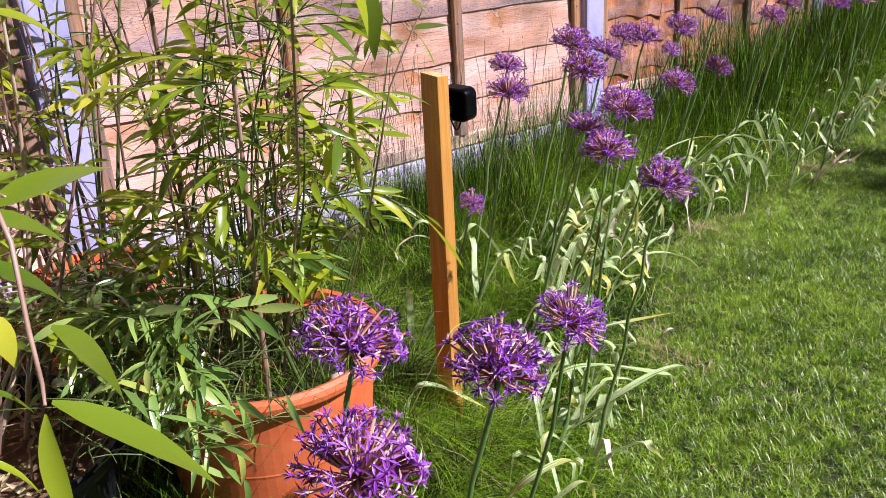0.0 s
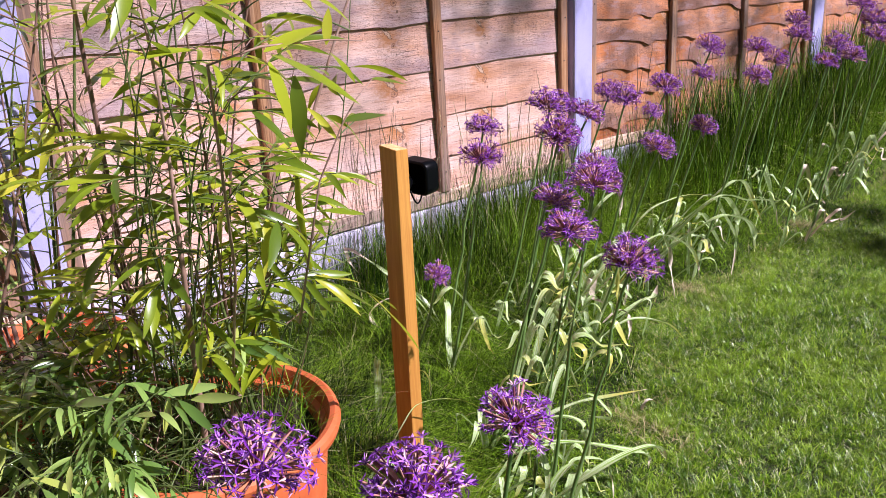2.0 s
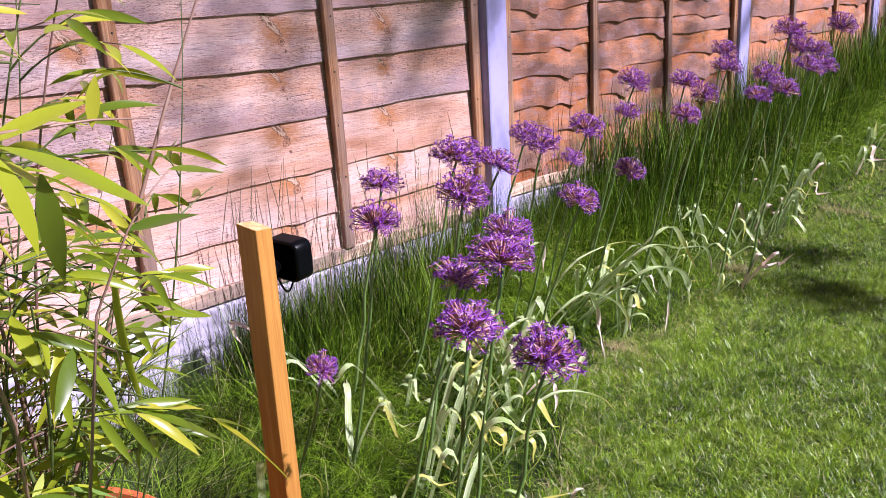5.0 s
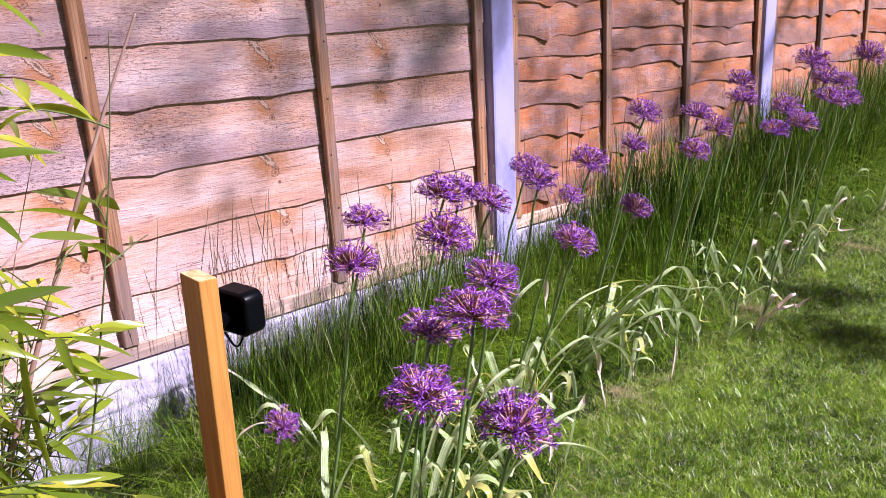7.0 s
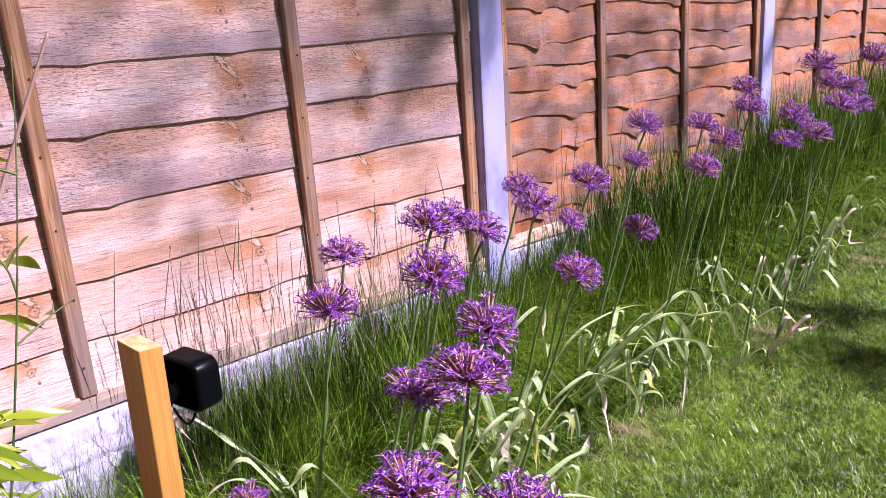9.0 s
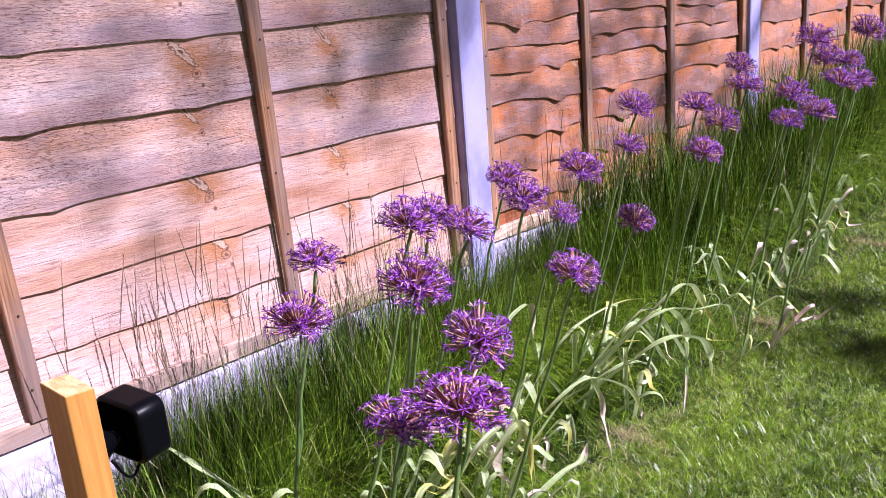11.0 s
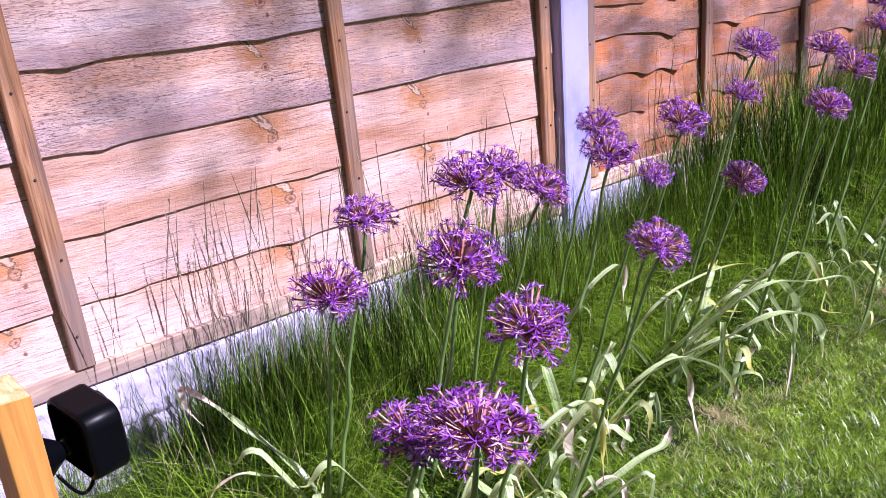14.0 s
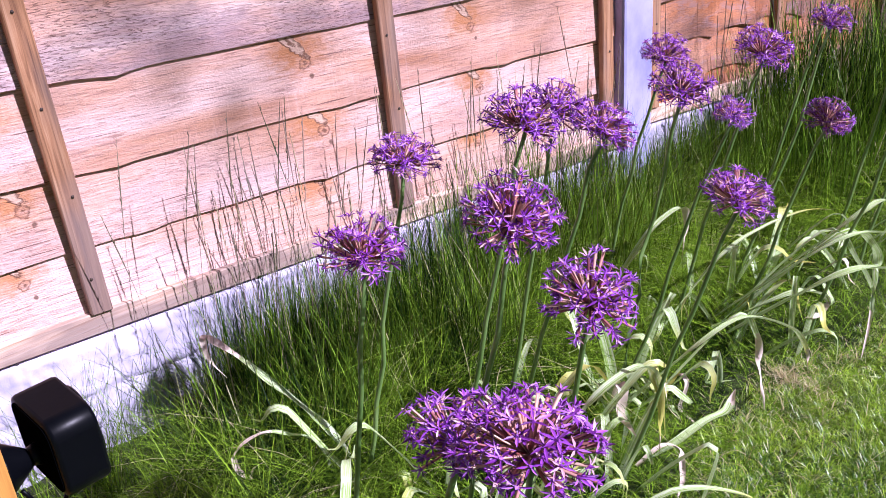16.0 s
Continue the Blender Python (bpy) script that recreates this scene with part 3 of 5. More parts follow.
def security_camera():
    thing = root("security_camera", "small black outdoor camera screwed to the wooden stake", "camera", pose(-0.8715, -0.853, 0.698, 0, 0, 4))
    bm = bevel_box(-0.0155, 0.0155, -0.032, 0.032, -0.0295, 0.0295, 0.0)
    edges = [e for e in bm.edges if abs((e.verts[0].co - e.verts[1].co).x) > 0.01]
    bmesh.ops.bevel(bm, geom=edges, offset=0.013, segments=5, profile=0.5, affect="EDGES")
    rim = [e for e in bm.edges if abs(abs(e.verts[0].co.x) - 0.0155) < 1e-5 and abs(e.verts[0].co.x - e.verts[1].co.x) < 1e-5]
    bmesh.ops.bevel(bm, geom=rim, offset=0.003, segments=2, profile=0.5, affect="EDGES")
    for f in bm.faces:
        f.smooth = f.calc_area() < 6e-4
    body = part("body", done(bm, "body"), M_PLASTIC, thing)
    s = lathe([(0.0001, 0.0), (0.028, 0.0), (0.028, 0.0012), (0.0001, 0.0013)], 32)
    part("front_cover", s.mesh("front_cover"), M_GLOSS, body, m=pose(0.0153, 0, 0, 0, 90, 0))
    s = lathe([(0.0001, 0.0), (0.009, 0.0), (0.008, 0.003), (0.0001, 0.0035)], 20)
    part("lens", s.mesh("lens"), M_GLOSS, body, m=pose(0.0165, 0, 0.008, 0, 90, 0))
    # added matt sheet that covers the back face's sheen and keeps it dark
    bm = bevel_box(-0.0006, 0.0006, -0.028, 0.028, -0.0255, 0.0255, 0.0)
    bmesh.ops.bevel(bm, geom=[e for e in bm.edges if abs((e.verts[0].co - e.verts[1].co).x) > 0.001], offset=0.010, segments=4, profile=0.5, affect="EDGES")
    part("added_back_sheet", done(bm, "added_back_sheet"), M_MATT, body, m=pose(-0.0157, 0, 0))
    s = Soup()
    s.tube([(-0.016, 0, -0.004), (-0.024, 0, -0.004)], [0.008, 0.006], 14)
    part("ball_joint", s.mesh("ball_joint"), M_PLASTIC, thing)
    s = Soup()
    s.tube([(-0.022, 0, -0.004), (-0.026, 0.0, -0.004), (-0.037, 0.002, -0.004), (-0.040, 0.002, -0.004)], [0.006, 0.009, 0.017, 0.018], 18)
    part("mount", s.mesh("mount"), M_PLASTIC, thing)
    s = Soup()
    pts = [(-0.036 + 0.034 * k / 12, -0.012, -0.016 - 0.026 * math.sin(math.pi * k / 12)) for k in range(13)]
    s.tube(pts, [0.0016] * 13, 6)
    part("cable", s.mesh("cable"), M_PLASTIC, thing)
    return thing


security_camera()

# ---- pots ----
POT_WALL = [(0.0, 0.0), (0.66, 0.0), (0.74, 0.30), (0.795, 0.52), (0.835, 0.53), (0.848, 0.56), (0.835, 0.59), (0.80, 0.60), (0.815, 0.70), (0.855, 0.71), (0.868, 0.74), (0.855, 0.77), (0.82, 0.78), (0.845, 0.912), (0.965, 0.918), (1.0, 0.935), (1.012, 0.962), (1.0, 0.985), (0.97, 1.0), (0.93, 0.992), (0.91, 0.96), (0.885, 0.80), (0.80, 0.30)]


def pot(name, x, y, z, r, h, material, label, filling, fill_label):
    thing = root(name, label, "plant pot", pose(x, y, z))
    part("pot_wall", lathe([(max(a * r, 1e-4), b * h) for a, b in POT_WALL], 72).mesh("pot_wall", False), material, thing)
    rnd = random.Random(7)
    s = Soup()
    rings, sides = 9, 30
    verts, faces = [], []
    for i in range(rings):
        for k in range(sides):
            rr = 0.88 * r * i / (rings - 1)
            a = 2 * math.pi * k / sides
            verts.append((rr * math.cos(a), rr * math.sin(a), 0.86 * h + rnd.uniform(-0.008, 0.010)))
    for i in range(rings - 1):
        for k in range(sides):
            q = (k + 1) % sides
            faces.append((i * sides + k, (i + 1) * sides + k, (i + 1) * sides + q, i * sides + q))
    s.add(verts, faces)
    part("compost", s.mesh("compost"), filling, thing, fill_label)
    return thing


pot("terracotta_pot", -1.280, -0.755, 0.02, 0.211, 0.350, M_POT, "large orange terracotta pot holding bamboo", M_COMPOST, "dark compost")
pot("terracotta_pot", -1.30, -0.235, 0.04, 0.150, 0.31, M_POT, "smaller orange terracotta pot close to the fence", M_COMPOST, "dark compost")
pot("terracotta_pot", -1.575, -0.255, 0.03, 0.118, 0.29, M_POT, "orange terracotta pot in shade behind the black pot", M_COMPOST, "dark compost")
pot("plastic_pot", -1.70, -0.585, 0.0, 0.225, 0.31, M_BLACKPOT, "black plastic pot with dry leaf mulch and bamboo", M_MULCH, "brown dry leaf mulch")


def rim_pebble():
    bm = bmesh.new()
    bmesh.ops.create_icosphere(bm, subdivisions=2, radius=1.0)
    for v in bm.verts:
        k = 1 + 0.18 * noise.noise(v.co * 2.0)
        v.co = Vector((v.co.x * 0.021 * k, v.co.y * 0.016 * k, v.co.z * 0.014 * k))
    return single("pebble", done(bm, "pebble", True), plain("pinkish_pebble", (0.55, 0.42, 0.36), 0.7), "pinkish rounded pebble on the pot's compost", "pebble", m=pose(-1.25, -0.918, 0.335, 10, 20, 40))


rim_pebble()


# ---- bamboo ----
def leaf_mesh(name, length, width, droop, fold, seed, segs=7):
    """A pointed leaf along +x from its stalk, folded along the midrib."""
    rnd = random.Random(seed)
    tw = rnd.uniform(-0.9, 0.9)
    verts, faces, uvs = [], [], []
    for i in range(segs + 1):
        t = i / segs
        w = width * (math.sin(math.pi * min(1, t * 1.05 + 0.02)) ** 0.75 if t < 0.5 else (1 - ((t - 0.5) * 2) ** 1.8)) * 0.5
        w = max(w, 0.0003)
        x, z = length * t, -droop * length * t * t + 0.05 * length * t
        a = tw * t
        for sgn, v in ((-1, 0.0), (0, 0.5), (1, 1.0)):
            dy, dz = sgn * w, abs(sgn) * w * fold
            verts.append((x, dy * math.cos(a) - dz * math.sin(a), z + dy * math.sin(a) + dz * math.cos(a)))
            uvs.append((t, v))
    for i in range(segs):
        for k in range(2):
            faces.append((3 * i + k, 3 * i + k + 1, 3 * i + k + 4, 3 * i + k + 3))
    return verts, faces, uvs


BLEAVES = [leaf_mesh("leaf", 1.0, w, d, f, i) for i, (w, d, f) in enumerate([(0.165, 0.15, 0.45), (0.200, 0.30, 0.30), (0.17, 0.55, 0.35), (0.205, 0.20, 0.22), (0.180, 0.10, 0.50), (0.16, 0.42, 0.40)])]
BLEAF_MESH = [mesh_of("leaf", v, f, True, u) for v, f, u in BLEAVES]
BROAD = [leaf_mesh("leaf", 1.0, w, d, f, 20 + i) for i, (w, d, f) in enumerate([(0.155, 0.20, 0.30), (0.17, 0.34, 0.22), (0.145, 0.50, 0.35), (0.18, 0.10, 0.25)])]
BROAD_MESH = [mesh_of("leaf", v, f, True, u) for v, f, u in BROAD]


def turn_to(d, roll=0.0):
    """A rotation that takes +x to d and keeps the leaf's face up."""
    d = Vector(d).normalized()
    side = Vector((0, 0, 1)).cross(d)
    if side.length < 1e-3:
        side = Vector((0, 1, 0))
    side.normalize()
    up = d.cross(side)
    m = Matrix((d, side, up)).transposed().to_4x4()
    return m @ Matrix.Rotation(roll, 4, "X")


class Bamboo:
    """One bamboo plant: canes with nodes, twigs and leaves. The first leaves are parts, the rest one mesh."""

    def __init__(self, x, y, z, label, seed, singles=290):
        self.o = Vector((x, y, z))
        self.thing = root("bamboo_plant", label, "bamboo", pose(x, y, z))
        self.rnd = random.Random(seed)
        self.singles, self.soups = singles, {}
        self.pick, self.forms, self.mat = BLEAF_MESH, BLEAVES, M_BLEAF

    def bare(self, q):
        """Where the plants carry no leaves: beyond the big pot's lawn side, over its compost, and over the black pot."""
        east = ((q.x + 1.94) * 1.31 - (q.y + 1.99) * 0.82) / 1.545
        return (east > 0.0 and q.z < 0.44) or (east > 0.06 and q.z < 0.58) or (east > 0.15 and q.z < 0.70) or east > 0.24 or (q.z < 0.50 and q.y < -0.70 and q.x > -1.40) or (q.z < 0.52 and q.y < -0.86 and q.x > -1.46) or (q.y < -0.66 and q.x < -1.64 and 0.10 < q.z < 0.52)

    def placed(self, foot, tip, wide=0.85, form=3, roll=0.35):
        """One leaf from its stalk to its tip, in the place's own metres."""
        foot, tip = Vector(foot) - self.o, Vector(tip) - self.o
        k = (tip - foot).length
        part("leaf", self.pick[form], self.mat, self.thing, m=Matrix.Translation(foot) @ turn_to(tip - foot, roll) @ Matrix.Diagonal((k, k * wide, k * 0.5, 1)))

    def leaf(self, p, d, size, roll=None):
        r = self.rnd
        tip = self.o + Vector(p) + Vector(d).normalized() * size
        foot = self.o + Vector(p)
        if roll is None and any(self.bare(q) for q in (tip, foot, (tip + foot) / 2)):
            return
        m = Matrix.Translation(Vector(p)) @ turn_to(d, r.uniform(-0.7, 0.7) if roll is None else roll) @ Matrix.Scale(size, 4)
        k = r.randrange(len(self.forms))
        if self.singles > 0:
            self.singles -= 1
            part("leaf", self.pick[k], self.mat, self.thing, m=m)
        else:
            v, f, u = self.forms[k]
            self.soups.setdefault(self.mat, Soup()).add([m @ Vector(q) for q in v], f, u)

    def twig(self, soup, p, d, length, leaves, size):
        r = self.rnd
        pts = [Vector(p)]
        d = Vector(d).normalized()
        for k in range(4):
            d = (d + Vector((r.uniform(-.15, .15), r.uniform(-.15, .15), -0.10))).normalized()
            pts.append(pts[-1] + d * length / 4)
        soup.tube(pts, [0.0013, 0.0012, 0.001, 0.0009, 0.0007], 4, False)
        for k in range(leaves):
            t = 1 - 0.55 * k / max(1, leaves)
            i = min(3, int(t * 4 - 1e-6))
            q = pts[i].lerp(pts[i + 1], t * 4 - i)
            side = d.cross(Vector((0, 0, 1))).normalized() * (1 if k % 2 else -1)
            ld = d * 0.9 + side * (0.0 if k == 0 else r.uniform(0.45, 0.95)) + Vector((0, 0, r.uniform(-0.55, 0.15)))
            self.leaf(q, ld, size * r.uniform(0.7, 1.15))

    def cane(self, base, tip, bow, radius, material, low, twigs, size=0.10, name="cane", sway=0.012, leaves=(2, 5)):
        r = self.rnd
        base, tip, bow = Vector(base), Vector(tip), Vector(bow)
        n = 16
        ph = r.uniform(0, 6)
        pts, radii = [], []
        for i in range(n + 1):
            t = i / n
            p = base.lerp(tip, t) + bow * (4 * t * (1 - t)) + Vector((math.sin(t * 5 + ph), math.cos(t * 4 + ph), 0)) * sway * t
            pts.append(p)
            radii.append(radius * (1 - 0.72 * t))
        s = Soup()
        fine_p, fine_r = [], []
        for i in range(n):
            fine_p += [pts[i], pts[i].lerp(pts[i + 1], 0.12), pts[i].lerp(pts[i + 1], 0.9)]
            fine_r += [radii[i] * (1.28 if i % 2 == 0 else 1.0), radii[i], radii[i]]
        s.tube(fine_p + [pts[-1]], fine_r + [radii[-1]], 7)
        for k in range(twigs):
            t = low + (1 - low) * (k + r.random()) / twigs
            i = min(n - 1, int(t * n))
            a = r.uniform(0, 2 * math.pi)
            d = Vector((math.cos(a), math.sin(a), r.uniform(0.15, 0.9)))
            self.twig(s, pts[i].lerp(pts[i + 1], t * n - i), d, r.uniform(0.05, 0.15), r.randint(*leaves), size)
        part(name, s.mesh("cane"), material, self.thing)

    def finish(self):
        for material, soup in self.soups.items():
            tagged(part("leaves", soup.mesh("leaves", True, True), material, self.thing), kind="stuff")
        return self.thing


def pot_bamboo():
    b = Bamboo(-1.280, -0.755, 0.31, "tall green bamboo with thin dark canes in the terracotta pot", 11)
    r = b.rnd
    # shoots that lean out toward the lawn, their leaves in the sun
    for k, (x, y, z) in enumerate(((-0.13, -0.40, 0.70), (-0.16, -0.33, 0.76), (-0.05, -0.32, 0.55), (-0.22, -0.36, 0.60), (-0.02, -0.24, 0.64), (-0.12, -0.26, 0.46))):
        base = (r.uniform(-0.10, 0.06), r.uniform(-0.14, 0.02), 0.0)
        b.cane(base, (x, y, z), (0.0, 0.05, 0.10), r.uniform(0.0016, 0.0024), M_CANE_GREEN, 0.55, r.randint(5, 7), 0.068, leaves=(2, 4))
    for k in range(17):
        a, d = r.uniform(0, 6.28), 0.15 * math.sqrt(r.random())
        base = (d * math.cos(a) - 0.02, d * math.sin(a), 0.0)
        h = r.uniform(0.42, 1.0)
        tip = (base[0] * 0.7 + r.uniform(-0.20, 0.20), base[1] * 0.7 + r.uniform(-0.24, 0.18), h)
        mat = M_CANE_OLD if k % 3 == 0 else M_CANE_GREEN
        b.cane(base, tip, (r.uniform(-.04, .03), r.uniform(-.04, .04), 0), r.uniform(0.0018, 0.0034), mat, 0.18, r.randint(6, 8), 0.078, leaves=(2, 4))
    # sunlit sprays on the side of the stake
    b.pick, b.forms = BROAD_MESH, BROAD
    for x, y, z in ((0.15, -0.18, 0.54), (0.12, -0.14, 0.47), (0.10, -0.20, 0.40), (0.14, -0.12, 0.36), (0.06, -0.10, 0.32), (0.08, -0.16, 0.50), (0.12, -0.08, 0.42), (0.09, -0.22, 0.34)):
        b.cane((r.uniform(-0.02, 0.10), r.uniform(-0.08, 0.04), 0.0), (x, y, z), (0.01, 0.0, 0.03), 0.0016, M_CANE_GREEN, 0.45, 7, 0.072, leaves=(2, 4))
    b.pick, b.forms = BLEAF_MESH, BLEAVES
    # short leafy shoots low in the pot, behind its middle
    for k in range(18):
        base = (r.uniform(-0.14, 0.10), r.uniform(-0.08, 0.14), 0.0)
        tip = (base[0] + r.uniform(-0.14, 0.16), base[1] + r.uniform(-0.12, 0.12), r.uniform(0.14, 0.38))
        b.cane(base, tip, (r.uniform(-.02, .02), r.uniform(-.02, .02), 0.03), 0.0014, M_CANE_GREEN, 0.3, r.randint(4, 6), 0.070, leaves=(2, 4))
    # dead bare shoots between them
    for k in range(26):
        base = (r.uniform(-0.13, 0.08), r.uniform(-0.12, 0.12), 0.0)
        tip = (base[0] + r.uniform(-0.20, 0.16), base[1] + r.uniform(-0.16, 0.16), r.uniform(0.25, 0.75))
        b.cane(base, tip, (r.uniform(-.03, .03), r.uniform(-.03, .03), 0), r.uniform(0.0009, 0.0016), M_CANE_PINK if k % 2 else M_CANE_OLD, 0.4, 2, 0.03, leaves=(0, 0))
    # thicker old canes
    b.cane((-0.085, -0.13, 0), (-0.125, -0.20, 0.78), (0.01, 0, 0), 0.0052, M_CANE_PINK, 0.45, 5, 0.09)
    b.cane((-0.09, 0.005, 0), (-0.095, 0.0, 1.0), (0.0, 0.02, 0), 0.0058, M_CANE_OLD, 0.4, 5, 0.09)
    # bare leaning cane in front of the fence
    b.cane((-0.010, -0.045, 0.0), (0.309, -0.115, 0.772), (-0.016, 0, 0), 0.0050, M_CANE_PINK, 0.95, 0, 0.03, leaves=(0, 1), sway=0.002)
    # a spray that reaches out past the stake
    s = Soup()
    s.tube([Vector(q) - b.o for q in ((-1.27, -0.86, 0.50), (-1.26, -0.95, 0.66), (-1.224, -1.0, 0.675), (-1.18, -1.0, 0.645), (-1.131, -1.0, 0.612))], [0.0017, 0.0015, 0.0012, 0.0010, 0.0008], 6)
    part("twig", s.mesh("twig"), M_CANE_GREEN, b.thing)
    for foot, tip in (((-1.131, -1.0, 0.612), (-1.027, -1.01, 0.485)), ((-1.131, -1.0, 0.611), (-1.054, -0.985, 0.556)), ((-1.224, -1.0, 0.670), (-1.142, -1.01, 0.638)), ((-1.224, -1.0, 0.667), (-1.128, -1.03, 0.595)), ((-1.25, -0.97, 0.66), (-1.175, -0.93, 0.60))):
        b.placed(foot, tip, 0.75)
    # the long leafy branch that hangs over the lawn side
    s = Soup()
    s.tube([Vector(q) - b.o for q in ((-1.30, -0.84, 0.34), (-1.36, -1.02, 0.72), (-1.46, -1.18, 1.02), (-1.42, -1.215, 1.035), (-1.34, -1.22, 1.030), (-1.294, -1.22, 1.022))], [0.0024, 0.0020, 0.0017, 0.0014, 0.0010, 0.0007], 6)
    s.tube([Vector(q) - b.o for q in ((-1.283, -1.22, 0.979), (-1.31, -1.222, 0.962), (-1.328, -1.22, 0.941), (-1.36, -1.21, 0.88), (-1.37, -1.16, 0.70))], [0.0006, 0.0008, 0.0010, 0.0012, 0.0016], 5)
    part("twig", s.mesh("twig"), M_CANE_PINK, b.thing)
    # foot x and z, tip x and z, form, lean toward the lawn
    for x0, z0, x1, z1, form, dy in ((-1.412, 1.026, -1.315, 0.967, 0, -0.01), (-1.342, 1.025, -1.328, 1.058, 3, 0.01), (-1.339, 1.017, -1.297, 0.984, 1, 0.01), (-1.283, 0.979, -1.233, 0.967, 3, 0.0),
                                     (-1.42, 1.030, -1.339, 1.043, 4, 0.01), (-1.387, 1.001, -1.387, 0.923, 2, -0.01), (-1.483, 1.088, -1.422, 1.052, 0, 0.0), (-1.328, 0.941, -1.260, 0.934, 4, 0.01),
                                     (-1.328, 0.941, -1.301, 0.903, 1, -0.01), (-1.440, 1.105, -1.377, 1.081, 3, 0.0), (-1.416, 1.02, -1.405, 0.955, 1, -0.02), (-1.44, 1.03, -1.35, 0.985, 2, 0.02)):
        b.placed((x0, -1.22, z0), (x1 + 0.1 * (x1 - x0), -1.22 + dy, z1 + 0.1 * (z1 - z0)), 1.3, form)
    # one blue-green blade that droops before the canes
    b.placed((-1.18, -0.93, 0.82), (-1.212, -0.955, 0.60), 0.4, 5)
    return b.finish()


def back_bamboo():
    b = Bamboo(-1.30, -0.235, 0.30, "slim bamboo with bare dry canes in the small pot", 23, 200)
    r = b.rnd
    for k in range(15):
        a, d = r.uniform(0, 6.28), 0.10 * math.sqrt(r.random())
        base = (d * math.cos(a), d * math.sin(a), 0.0)
        tip = (base[0] + r.uniform(-0.25, 0.16), base[1] + r.uniform(-0.22, 0.10), r.uniform(0.55, 1.15))
        b.cane(base, tip, (r.uniform(-.03, .03), 0, 0), r.uniform(0.002, 0.0045), M_CANE_OLD if k % 2 else M_CANE_GREEN, 0.25, r.randint(5, 8), 0.074, leaves=(2, 4) if k % 3 else (0, 1))
    return b.finish()


